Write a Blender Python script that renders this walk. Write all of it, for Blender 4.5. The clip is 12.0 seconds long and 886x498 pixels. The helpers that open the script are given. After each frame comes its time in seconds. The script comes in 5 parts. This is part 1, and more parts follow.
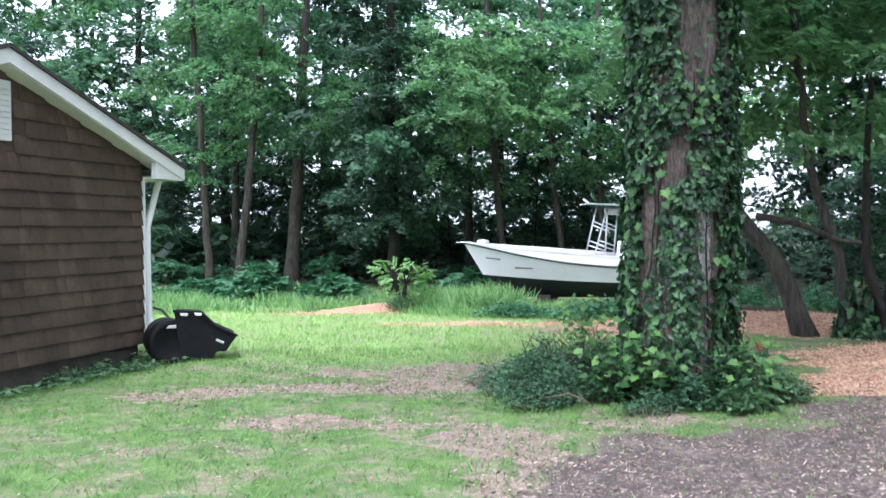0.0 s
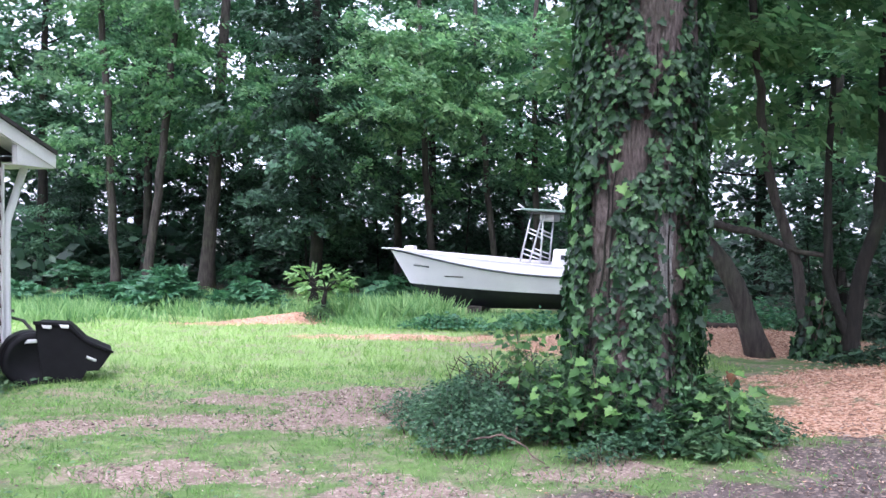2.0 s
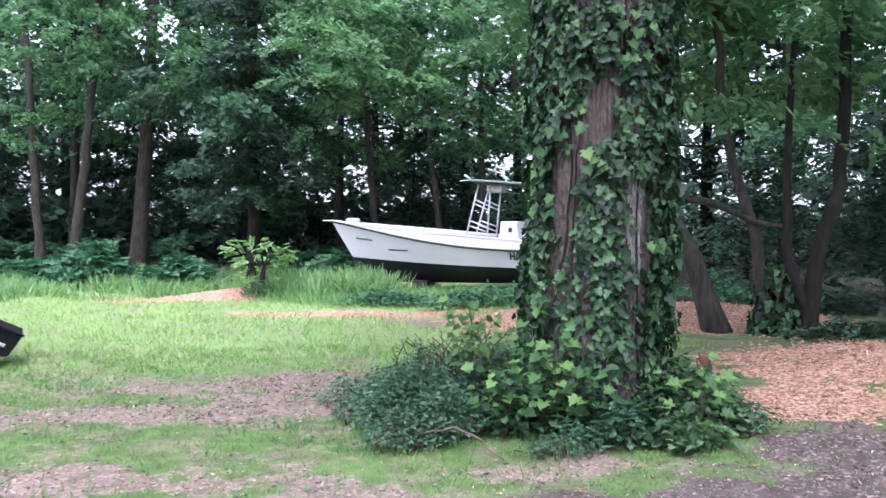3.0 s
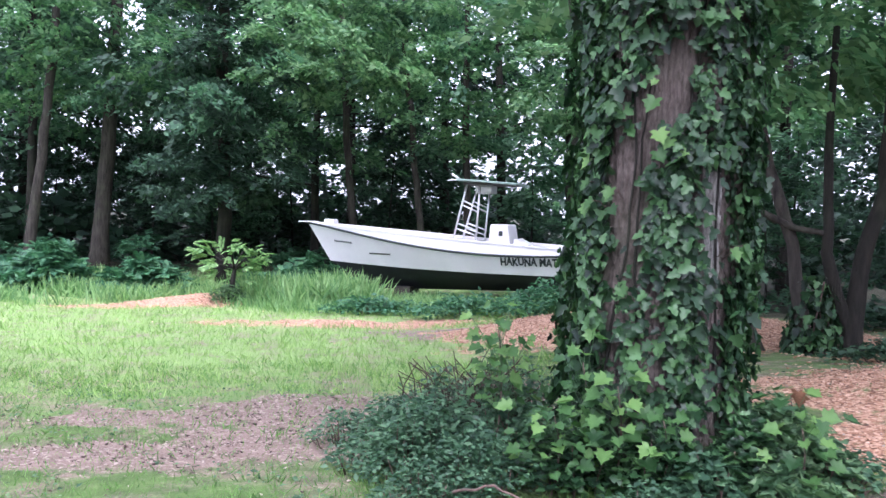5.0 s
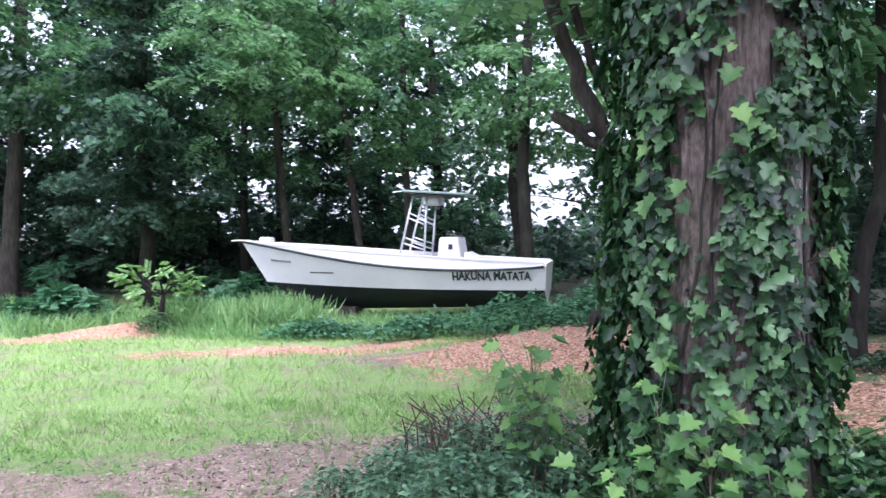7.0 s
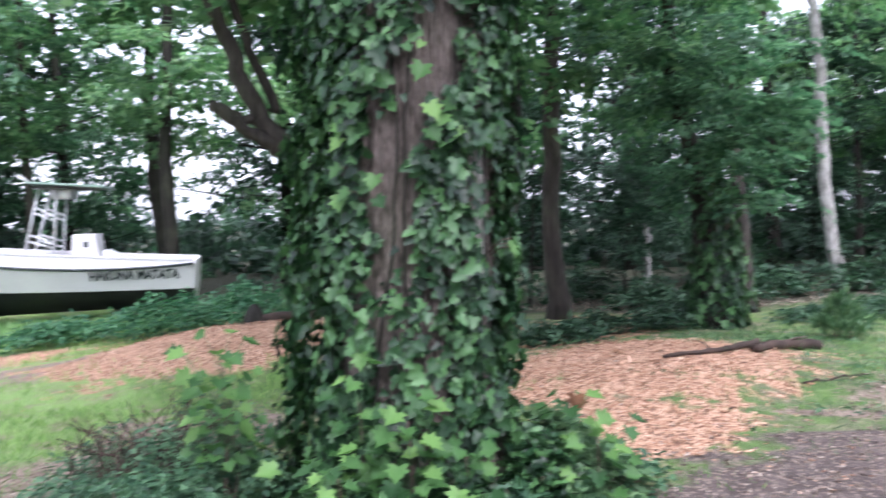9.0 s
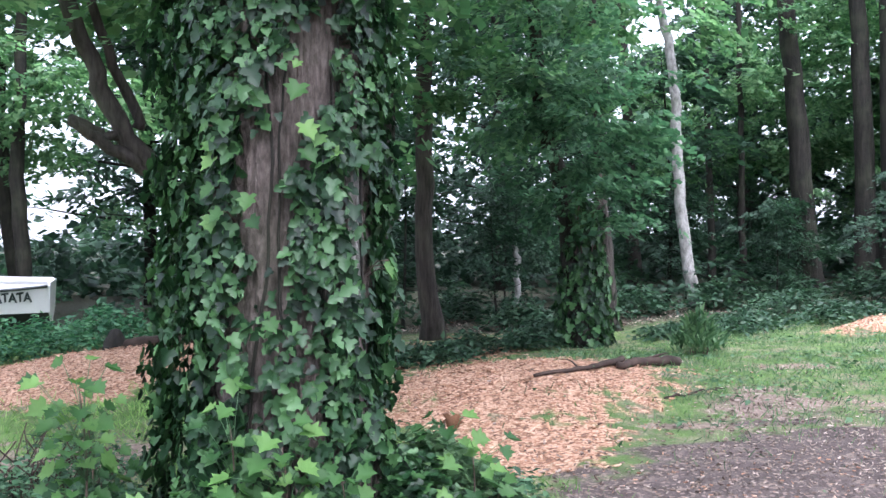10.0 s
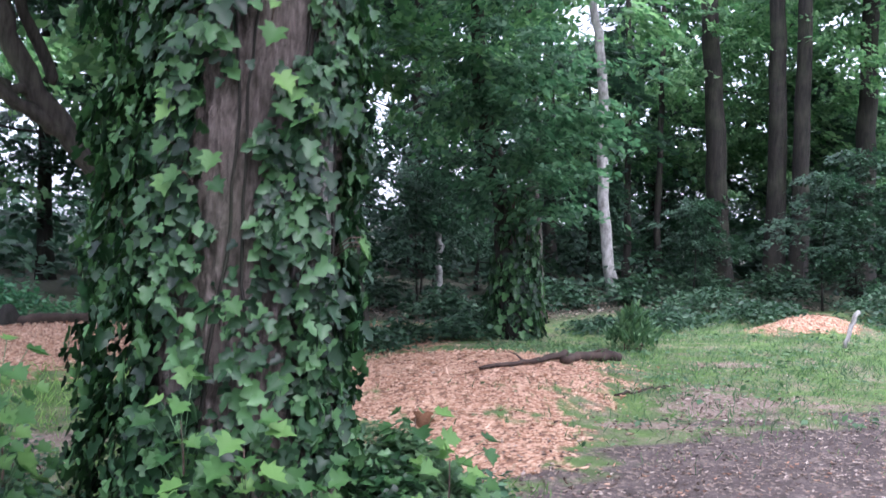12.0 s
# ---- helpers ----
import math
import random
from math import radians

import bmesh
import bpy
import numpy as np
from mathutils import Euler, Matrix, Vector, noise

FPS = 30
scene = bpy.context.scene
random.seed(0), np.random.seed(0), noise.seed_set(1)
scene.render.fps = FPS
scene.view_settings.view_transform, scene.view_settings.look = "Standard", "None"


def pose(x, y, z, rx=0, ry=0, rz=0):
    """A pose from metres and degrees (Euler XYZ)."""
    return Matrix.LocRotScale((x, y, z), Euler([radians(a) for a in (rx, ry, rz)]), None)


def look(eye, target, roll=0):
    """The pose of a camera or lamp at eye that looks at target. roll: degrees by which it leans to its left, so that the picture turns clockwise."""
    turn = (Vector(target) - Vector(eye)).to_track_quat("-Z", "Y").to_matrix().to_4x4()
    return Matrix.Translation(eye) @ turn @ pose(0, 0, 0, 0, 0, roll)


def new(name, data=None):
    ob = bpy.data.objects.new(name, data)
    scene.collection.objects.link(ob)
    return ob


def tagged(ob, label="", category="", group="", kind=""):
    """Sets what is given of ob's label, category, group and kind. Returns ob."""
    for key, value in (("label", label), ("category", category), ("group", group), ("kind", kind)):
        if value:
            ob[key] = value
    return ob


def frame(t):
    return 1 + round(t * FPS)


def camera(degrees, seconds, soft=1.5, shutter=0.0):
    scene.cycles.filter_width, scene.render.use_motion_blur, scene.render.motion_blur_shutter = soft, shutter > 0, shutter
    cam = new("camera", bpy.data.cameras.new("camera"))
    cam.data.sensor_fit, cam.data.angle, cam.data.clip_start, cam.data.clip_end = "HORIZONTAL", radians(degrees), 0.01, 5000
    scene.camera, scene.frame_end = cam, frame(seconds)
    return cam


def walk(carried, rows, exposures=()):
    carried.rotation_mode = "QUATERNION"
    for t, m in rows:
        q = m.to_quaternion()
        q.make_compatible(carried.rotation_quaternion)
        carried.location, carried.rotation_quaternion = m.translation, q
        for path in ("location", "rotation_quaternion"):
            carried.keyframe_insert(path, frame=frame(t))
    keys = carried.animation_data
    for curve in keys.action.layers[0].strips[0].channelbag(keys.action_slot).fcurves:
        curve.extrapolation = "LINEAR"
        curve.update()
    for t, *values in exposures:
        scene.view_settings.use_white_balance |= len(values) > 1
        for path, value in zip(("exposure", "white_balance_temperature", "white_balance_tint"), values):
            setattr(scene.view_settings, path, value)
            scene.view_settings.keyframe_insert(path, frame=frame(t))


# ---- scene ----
cam = camera(54.9, 12.0, 1.5, 0.5)
METRES, EYE, TILT, LEAN, TURN = 6.2, 1.7, -1.2, 0.5, 0.0
ROWS = [
    (0.0, 0.0, 0.0, 0.0, 0.0, 0.0, -0.0),
    (0.5, 0.0141, 0.0625, -0.0011, -0.1, 0.93, -1.81),
    (1.0, 0.0173, 0.1405, -0.003, -1.85, 0.15, -1.66),
    (1.5, 0.0249, 0.2104, -0.0026, -4.53, 0.76, -0.21),
    (2.0, 0.0356, 0.2694, -0.0035, -4.51, 0.53, -0.93),
    (2.5, 0.0415, 0.3199, -0.0062, -5.88, -0.9, -0.53),
    (3.0, 0.0417, 0.389, -0.0035, -8.33, -1.25, -0.73),
    (5.0, 0.0157, 0.6204, -0.0087, -10.39, -0.94, -1.43),
    (5.5, 0.0051, 0.6785, -0.0106, -10.65, -1.0, -2.28),
    (6.0, -0.0178, 0.7339, -0.0091, -11.6, -0.55, -1.61),
    (6.5, -0.0249, 0.7812, -0.0127, -13.51, 0.16, -0.38),
    (8.5, -0.0582, 0.86, -0.0107, -30.07, -1.54, 1.2),
    (9.0, -0.0583, 0.8618, -0.0095, -39.57, -0.76, 1.67),
    (9.5, -0.0539, 0.8641, -0.0086, -46.01, 0.07, 1.86),
    (10.0, -0.0599, 0.8657, -0.0093, -48.17, 0.43, 1.64),
    (10.5, -0.0635, 0.871, -0.0102, -48.95, 0.59, 0.94),
    (11.0, -0.0586, 0.8886, -0.0122, -50.21, 1.3, 0.34),
    (11.5, -0.0381, 0.9278, -0.0146, -53.4, 1.55, 0.31),
    (12.0, -0.0405, 0.9634, -0.0153, -54.74, -0.42, -0.8),
]
walk(cam, [(t, pose(0, 0, EYE, TILT, LEAN, TURN) @ pose(METRES * x, METRES * y, METRES * z, 90 + pitch, roll, yaw)) for t, x, y, z, yaw, pitch, roll in ROWS],
     [(0.0, 1.53, 5600, 13), (0.8, 1.55, 5600, 15), (2.5, 1.58, 5600, 26), (6.5, 1.58, 5600, 26), (8.5, 1.68, 5700, 20), (9.0, 1.72, 5800, 19), (9.5, 1.76, 5750, 18), (10.5, 1.68, 5650, 17), (12.0, 1.52, 5600, 23)])

# ---- world and sun ----
world = bpy.data.worlds.new("overcast_sky")
scene.world = world
world.use_nodes = True
wn = world.node_tree
sky = wn.nodes.new("ShaderNodeTexSky")
sky.sky_type, sky.sun_disc = "NISHITA", False
sky.sun_elevation, sky.sun_rotation = radians(58), radians(200)
sky.air_density, sky.dust_density, sky.ozone_density = 1.0, 6.0, 1.0
cloud = wn.nodes.new("ShaderNodeHueSaturation")
cloud.inputs["Saturation"].default_value, cloud.inputs["Value"].default_value = 0.4, 1.6
wn.links.new(sky.outputs["Color"], cloud.inputs["Color"])
veil = wn.nodes.new("ShaderNodeMix")  # even white cloud over the whole sky
veil.data_type = "RGBA"
veil.inputs[0].default_value, veil.inputs[7].default_value = 0.5, (6.2, 6.3, 6.6, 1)
wn.links.new(cloud.outputs["Color"], veil.inputs[6])
wn.links.new(veil.outputs[2], wn.nodes["Background"].inputs["Color"])
wn.nodes["Background"].inputs["Strength"].default_value = 0.15
sun = new("sun", bpy.data.lights.new("sun", "SUN"))
sun.data.energy, sun.data.angle, sun.data.color = 0.8, radians(35), (1.0, 0.97, 0.92)
sun.matrix_world = look((-7, 0, 30), (0, 8, 0))

# ---- materials ----


def nodes_of(name, rough=0.7, metal=0.0):
    m = bpy.data.materials.new(name)
    m.use_nodes = True
    t = m.node_tree
    b = t.nodes["Principled BSDF"]
    b.inputs["Roughness"].default_value, b.inputs["Metallic"].default_value = rough, metal
    b.inputs["Specular IOR Level"].default_value = 0.35
    return m, t, b


def ramp(t, fac, stops):
    n = t.nodes.new("ShaderNodeValToRGB")
    while len(n.color_ramp.elements) < len(stops):
        n.color_ramp.elements.new(0.5)
    for e, (p, c) in zip(n.color_ramp.elements, stops):
        e.position, e.color = p, (*c, 1)
    t.links.new(fac, n.inputs["Fac"])
    return n.outputs["Color"]


def noise_of(t, vec, scale, detail=4, rough=0.55):
    n = t.nodes.new("ShaderNodeTexNoise")
    n.inputs["Scale"].default_value, n.inputs["Detail"].default_value, n.inputs["Roughness"].default_value = scale, detail, rough
    if vec:
        t.links.new(vec, n.inputs["Vector"])
    return n.outputs["Fac"]


def mixed(t, fac, a, b, kind="MIX"):
    n = t.nodes.new("ShaderNodeMix")
    n.data_type, n.blend_type = "RGBA", kind
    for s, v in ((n.inputs[0], fac), (n.inputs[6], a), (n.inputs[7], b)):
        if isinstance(v, (int, float)):
            s.default_value = v
        elif isinstance(v, tuple):
            s.default_value = (*v, 1)
        else:
            t.links.new(v, s)
    return n.outputs[2]


def calc(t, op, a, b, c=None):
    n = t.nodes.new("ShaderNodeMath")
    n.operation = op
    for s, v in zip(n.inputs, (a, b, c)):
        if v is None:
            continue
        if isinstance(v, (int, float)):
            s.default_value = v
        else:
            t.links.new(v, s)
    return n.outputs[0]


def bump(t, b, height, strength=0.4, dist=0.02):
    n = t.nodes.new("ShaderNodeBump")
    n.inputs["Strength"].default_value, n.inputs["Distance"].default_value = strength, dist
    t.links.new(height, n.inputs["Height"])
    t.links.new(n.outputs["Normal"], b.inputs["Normal"])


def place_vec(t, scale=(1, 1, 1)):
    g = t.nodes.new("ShaderNodeNewGeometry")
    m = t.nodes.new("ShaderNodeMapping")
    m.inputs["Scale"].default_value = scale
    t.links.new(g.outputs["Position"], m.inputs["Vector"])
    return m.outputs["Vector"]


def object_vec(t, scale=(1, 1, 1)):
    g = t.nodes.new("ShaderNodeTexCoord")
    m = t.nodes.new("ShaderNodeMapping")
    m.inputs["Scale"].default_value = scale
    t.links.new(g.outputs["Object"], m.inputs["Vector"])
    return m.outputs["Vector"]


def plain(name, c0, c1, scale=6, rough=0.6, metal=0.0, grain=60, relief=0.15, stretch=(1, 1, 1)):
    """Two-scale mottled surface."""
    m, t, b = nodes_of(name, rough, metal)
    v = object_vec(t, stretch)
    big, fine = noise_of(t, v, scale, 3), noise_of(t, v, grain, 3)
    col = ramp(t, calc(t, "MULTIPLY_ADD", fine, 0.35, calc(t, "MULTIPLY", big, 0.65)), [(0.3, c0), (0.7, c1)])
    t.links.new(col, b.inputs["Base Color"])
    bump(t, b, fine, relief, 0.01)
    return m


def leafy(name, dark, mid, light, through_light=0.35, rough=0.5, patch=0.5, per_object=False):
    """Leaves: colour varies leaf by leaf and in soft patches, with light passing through."""
    m, t, b = nodes_of(name, rough)
    g = t.nodes.new("ShaderNodeNewGeometry")
    rnd = g.outputs["Random Per Island"]
    if per_object:
        rnd = t.nodes.new("ShaderNodeObjectInfo").outputs["Random"]
    big = noise_of(t, place_vec(t), patch, 2)
    f = calc(t, "MULTIPLY_ADD", rnd, 0.6, calc(t, "MULTIPLY", big, 0.4))
    col = ramp(t, f, [(0.2, dark), (0.5, mid), (0.82, light)])
    t.links.new(col, b.inputs["Base Color"])
    tr = t.nodes.new("ShaderNodeBsdfTranslucent")
    lit = mixed(t, 1.0, col, (1.05, 1.2, 0.92), "MULTIPLY")
    t.links.new(lit, tr.inputs["Color"])
    mx = t.nodes.new("ShaderNodeMixShader")
    mx.inputs["Fac"].default_value = through_light
    t.links.new(b.outputs["BSDF"], mx.inputs[1])
    t.links.new(tr.outputs["BSDF"], mx.inputs[2])
    t.links.new(mx.outputs["Shader"], t.nodes["Material Output"].inputs["Surface"])
    return m


def bark_mat(name, dark, light, groove=9, stretch=0.16):
    m, t, b = nodes_of(name, 0.9)
    v = object_vec(t, (1, 1, stretch))
    w = noise_of(t, v, groove, 6, 0.65)
    big = noise_of(t, object_vec(t), 1.3, 3)
    col = ramp(t, w, [(0.32, dark), (0.62, light)])
    moss = mixed(t, calc(t, "MULTIPLY", ramp(t, big, [(0.5, (0, 0, 0)), (0.75, (1, 1, 1))]), 0.35), col, (0.09, 0.11, 0.06))
    t.links.new(moss, b.inputs["Base Color"])
    bump(t, b, w, 0.9, 0.04)
    return m


M_BARK = bark_mat("grey_brown_bark", (0.042, 0.032, 0.027), (0.155, 0.127, 0.115), 40, 0.35)
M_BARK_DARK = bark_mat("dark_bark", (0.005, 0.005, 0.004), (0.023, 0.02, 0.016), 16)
M_BARK_GREY = bark_mat("grey_forest_bark", (0.013, 0.011, 0.01), (0.062, 0.054, 0.046), 16)
M_BARK_PALE = bark_mat("pale_lichened_bark", (0.09, 0.085, 0.078), (0.36, 0.35, 0.325), 34, 0.3)
M_BIRCH = bark_mat("pale_bark", (0.11, 0.105, 0.1), (0.36, 0.35, 0.335), 9, 0.5)
M_IVY = leafy("ivy_leaf", (0.005, 0.017, 0.008), (0.021, 0.062, 0.024), (0.082, 0.18, 0.065), 0.2, 0.42, 1.6)
M_LEAF_A = leafy("forest_leaf", (0.032, 0.082, 0.05), (0.075, 0.165, 0.098), (0.15, 0.27, 0.165), 0.58, 0.55, 0.35)
M_LEAF_B = leafy("light_forest_leaf", (0.05, 0.13, 0.062), (0.11, 0.225, 0.11), (0.22, 0.36, 0.185), 0.6, 0.55, 0.35)
# lit copy of the forest leaf: light on the boughs put into its colour
M_LEAF_LIT = leafy("forest_leaf_painted_lit", (0.07, 0.155, 0.08), (0.135, 0.26, 0.125), (0.26, 0.4, 0.21), 0.58, 0.55, 0.5)
# deep green leaf, darkened further: the wood's shade is put into the colour
M_LEAF_DARK = leafy("dark_leaf_painted_shaded", (0.013, 0.034, 0.022), (0.03, 0.07, 0.043), (0.068, 0.13, 0.078), 0.35, 0.55, 0.4)
M_GRASS = leafy("lawn_grass", (0.06, 0.14, 0.035), (0.12, 0.26, 0.06), (0.23, 0.37, 0.12), 0.35, 0.6, 0.6)
# yellower far lawn blades, brightened to carry the light of the open lawn
M_LAWN = leafy("lawn_grass_painted_lit", (0.12, 0.23, 0.06), (0.24, 0.4, 0.11), (0.39, 0.52, 0.2), 0.4, 0.6, 0.5)
M_TALL = leafy("tall_grass", (0.1, 0.21, 0.08), (0.19, 0.34, 0.13), (0.32, 0.47, 0.21), 0.4, 0.6, 0.8)
M_WEED = leafy("weed_leaf", (0.036, 0.085, 0.042), (0.078, 0.155, 0.075), (0.16, 0.26, 0.125), 0.3, 0.5, 0.9)
M_FERN = leafy("fern_leaf", (0.03, 0.1, 0.055), (0.06, 0.17, 0.09), (0.12, 0.26, 0.13), 0.35, 0.5, 0.9)
M_CHIP = leafy("wood_chip", (0.2, 0.1, 0.064), (0.46, 0.255, 0.16), (0.72, 0.51, 0.38), 0.0, 0.8, 0.5)
M_LITTER = leafy("dead_leaf", (0.06, 0.042, 0.038), (0.2, 0.145, 0.12), (0.5, 0.41, 0.36), 0.1, 0.85, 0.8)
M_TWIG = plain("dry_twig", (0.05, 0.035, 0.03), (0.16, 0.11, 0.09), 8, 0.9)
M_BRAMBLE = plain("dead_bramble", (0.02, 0.013, 0.01), (0.075, 0.046, 0.037), 8, 0.9)
M_BROWN_LEAF = plain("curled_brown_leaf", (0.12, 0.055, 0.03), (0.3, 0.15, 0.085), 14, 0.8)
M_SHINGLE = None
M_WHITE = plain("white_paint", (0.6, 0.61, 0.6), (0.78, 0.78, 0.76), 2, 0.55, 0, 40, 0.05)
M_GEL = plain("white_gelcoat", (0.56, 0.55, 0.57), (0.66, 0.65, 0.67), 1.2, 0.32, 0, 30, 0.02)
M_BOTTOM = plain("black_bottom_paint", (0.008, 0.009, 0.014), (0.022, 0.024, 0.034), 3, 0.6, 0, 40, 0.05)
M_ALU = plain("aluminium_tube", (0.55, 0.57, 0.58), (0.75, 0.76, 0.76), 6, 0.35, 0.8, 60, 0.02)
M_CANVAS = plain("grey_green_top", (0.12, 0.18, 0.155), (0.22, 0.3, 0.26), 4, 0.35, 0, 50, 0.1)
M_BLACK = plain("black_plastic", (0.004, 0.004, 0.005), (0.009, 0.009, 0.011), 6, 0.6, 0, 80, 0.08)
M_BLACK.node_tree.nodes["Principled BSDF"].inputs["Specular IOR Level"].default_value = 0.15
M_RUBBER = plain("tyre_rubber", (0.008, 0.008, 0.009), (0.022, 0.021, 0.021), 8, 0.65, 0, 90, 0.15)
M_INK = plain("dark_lettering", (0.01, 0.014, 0.016), (0.03, 0.04, 0.045), 8, 0.5)
M_STEEL = plain("dark_steel", (0.03, 0.03, 0.032), (0.09, 0.085, 0.08), 9, 0.55, 0.6)
M_ROOF = plain("asphalt_shingle", (0.025, 0.024, 0.024), (0.07, 0.066, 0.062), 5, 0.95, 0, 90, 0.4)
M_BLOCK = plain("dark_foundation", (0.035, 0.03, 0.026), (0.09, 0.078, 0.068), 3, 0.95, 0, 30, 0.4)
M_STUMP = plain("rotten_wood", (0.016, 0.012, 0.01), (0.075, 0.05, 0.04), 5, 0.95, 0, 30, 0.4)

# weathered cedar shingles, tone by piece
M_SHINGLE, t_, b_ = nodes_of("weathered_cedar_shingle", 0.85)
rnd_ = t_.nodes.new("ShaderNodeObjectInfo").outputs["Random"]
grain_ = noise_of(t_, place_vec(t_, (1, 1, 0.08)), 45, 4)
stain_ = noise_of(t_, place_vec(t_), 1.6, 4)
f_ = calc(t_, "MULTIPLY_ADD", rnd_, 0.14, calc(t_, "MULTIPLY_ADD", grain_, 0.35, calc(t_, "MULTIPLY", stain_, 0.62)))
t_.links.new(ramp(t_, f_, [(0.3, (0.04, 0.027, 0.021)), (0.6, (0.085, 0.058, 0.044)), (0.9, (0.16, 0.12, 0.095))]), b_.inputs["Base Color"])
bump(t_, b_, grain_, 0.5, 0.01)

# ---- mesh helpers ----
rng = np.random.default_rng(7)


def part(name, bm, material, parent=None, label=""):
    me = bpy.data.meshes.new(name)
    if isinstance(bm, bmesh.types.BMesh):
        bm.to_mesh(me)
        bm.free()
    else:
        bpy.data.meshes.remove(me)
        me = bm
    if not me.materials:
        me.materials.append(material)
    ob = new(name, me)
    ob.parent = parent
    if label:
        tagged(ob, label)
    return ob


def thing(name, x, y, z, label, category, group="", kind="", turn=0.0):
    ob = new(name)
    ob.matrix_world = pose(x, y, z, 0, 0, turn)
    return tagged(ob, label, category, group, kind)


def np_mesh(name, v, f, material=None, smooth=False):
    """A mesh from numpy vertices and triangles or quads."""
    me = bpy.data.meshes.new(name)
    n, k = f.shape
    me.vertices.add(len(v))
    me.vertices.foreach_set("co", np.ascontiguousarray(v, dtype=np.float32).ravel())
    me.loops.add(n * k)
    me.loops.foreach_set("vertex_index", np.ascontiguousarray(f, dtype=np.int32).ravel())
    me.polygons.add(n)
    me.polygons.foreach_set("loop_start", np.arange(0, n * k, k, dtype=np.int32))
    me.update(calc_edges=True)
    if smooth:
        me.polygons.foreach_set("use_smooth", np.ones(n, dtype=bool))
    if material:
        me.materials.append(material)
    return me


def unit(a):
    return a / np.maximum(np.linalg.norm(a, axis=-1, keepdims=True), 1e-9)


def fan(outline, lift):
    """Leaf template: a fan about its middle, folded along the midrib."""
    pts = [(0.42, 0.0, -lift * 0.4)] + [(u, w, lift * abs(w) * 1.2 - 0.25 * lift * u) for u, w in outline]
    n = len(outline)
    return np.array(pts), np.array([(0, 1 + i, 1 + (i + 1) % n) for i in range(n)])


OVAL = (np.array([(0, 0, 0), (0.45, 0.27, 0.07), (1, 0, -0.08), (0.45, -0.27, 0.07)]), np.array([(0, 2, 1), (0, 3, 2)]))
LANCE = (np.array([(0, 0, 0), (0.4, 0.13, 0.04), (1, 0, -0.1), (0.4, -0.13, 0.04)]), np.array([(0, 2, 1), (0, 3, 2)]))
IVYLEAF = fan([(0, 0), (-0.12, 0.26), (0.14, 0.54), (0.34, 0.27), (0.58, 0.36), (1, 0), (0.58, -0.36), (0.34, -0.27), (0.14, -0.54), (-0.12, -0.26)], 0.26)
GRAPELEAF = fan([(0, 0), (-0.12, 0.2), (0.0, 0.5), (0.2, 0.34), (0.46, 0.6), (0.5, 0.34), (0.66, 0.32), (0.74, 0.14), (1, 0), (0.74, -0.14), (0.66, -0.32), (0.5, -0.34), (0.46, -0.6), (0.2, -0.34), (0.0, -0.5), (-0.12, -0.2)], 0.3)
BLADE = (np.array([(0, 0.035, 0), (0, -0.035, 0), (0.55, 0.028, 0.05), (0.55, -0.028, 0.05), (1, 0, 0.3)]), np.array([(0, 1, 3), (0, 3, 2), (2, 3, 4)]))
CHIP = (np.array([(0, -0.17, 0), (1, -0.12, 0.06), (0.92, 0.14, 0.14), (0.05, 0.12, 0.1), (0.5, 0, -0.2)]), np.array([(0, 1, 2), (0, 2, 3), (0, 4, 1), (3, 2, 4)]))


def pinnate(n=5):
    """A small spray: leaflets along a stalk."""
    v, f = [], []
    for i in range(n):
        u = 0.12 + 0.8 * i / n
        for s in (-1, 1):
            k = len(v)
            c, d = math.cos(0.9) * 0.36, math.sin(0.9) * 0.36 * s
            v += [(u, 0, 0), (u + c * 0.5 + 0.06, d * 0.5 - 0.05 * s, 0.02), (u + c, d, -0.07), (u + c * 0.5 - 0.06, d * 0.5 + 0.06 * s, 0.02)]
            f += [(k, k + 1, k + 2), (k, k + 2, k + 3)]
    return np.array(v), np.array(f)




def loose_spray(n=6, seed=4):
    """A tuft of leaflets that point every way about a short twig."""
    r = np.random.default_rng(seed)
    v, f = [], []
    for i in range(n):
        c = np.array([0.1 + 0.8 * i / n, r.normal(0, 0.16), r.normal(0, 0.08)])
        a = unit(np.array([r.normal(0.55, 0.5), r.normal(0, 0.8), r.normal(-0.1, 0.3)]))
        s = unit(np.cross(a, np.array([r.normal(0, 0.35), r.normal(0, 0.35), 1.0])))
        ln, w = r.uniform(0.26, 0.4), r.uniform(0.08, 0.12)
        k = len(v)
        v += [c, c + a * ln * 0.45 + s * w, c + a * ln, c + a * ln * 0.45 - s * w]
        f += [(k, k + 1, k + 2), (k, k + 2, k + 3)]
    return np.array(v), np.array(f)


SPRAY = loose_spray()
FROND = pinnate(7)


def leaves(name, p, axis, normal, size, template, material=None):
    """Many copies of a leaf template in one mesh."""
    tv, tf = template
    axis = unit(axis)
    side = unit(np.cross(normal, axis))
    up = np.cross(axis, side)
    s = np.asarray(size)[:, None, None]
    v = p[:, None, :] + s * (tv[None, :, 0:1] * axis[:, None, :] + tv[None, :, 1:2] * side[:, None, :] + tv[None, :, 2:3] * up[:, None, :])
    f = tf[None] + (np.arange(len(p)) * len(tv))[:, None, None]
    return np_mesh(name, v.reshape(-1, 3), f.reshape(-1, tf.shape[1]), material)


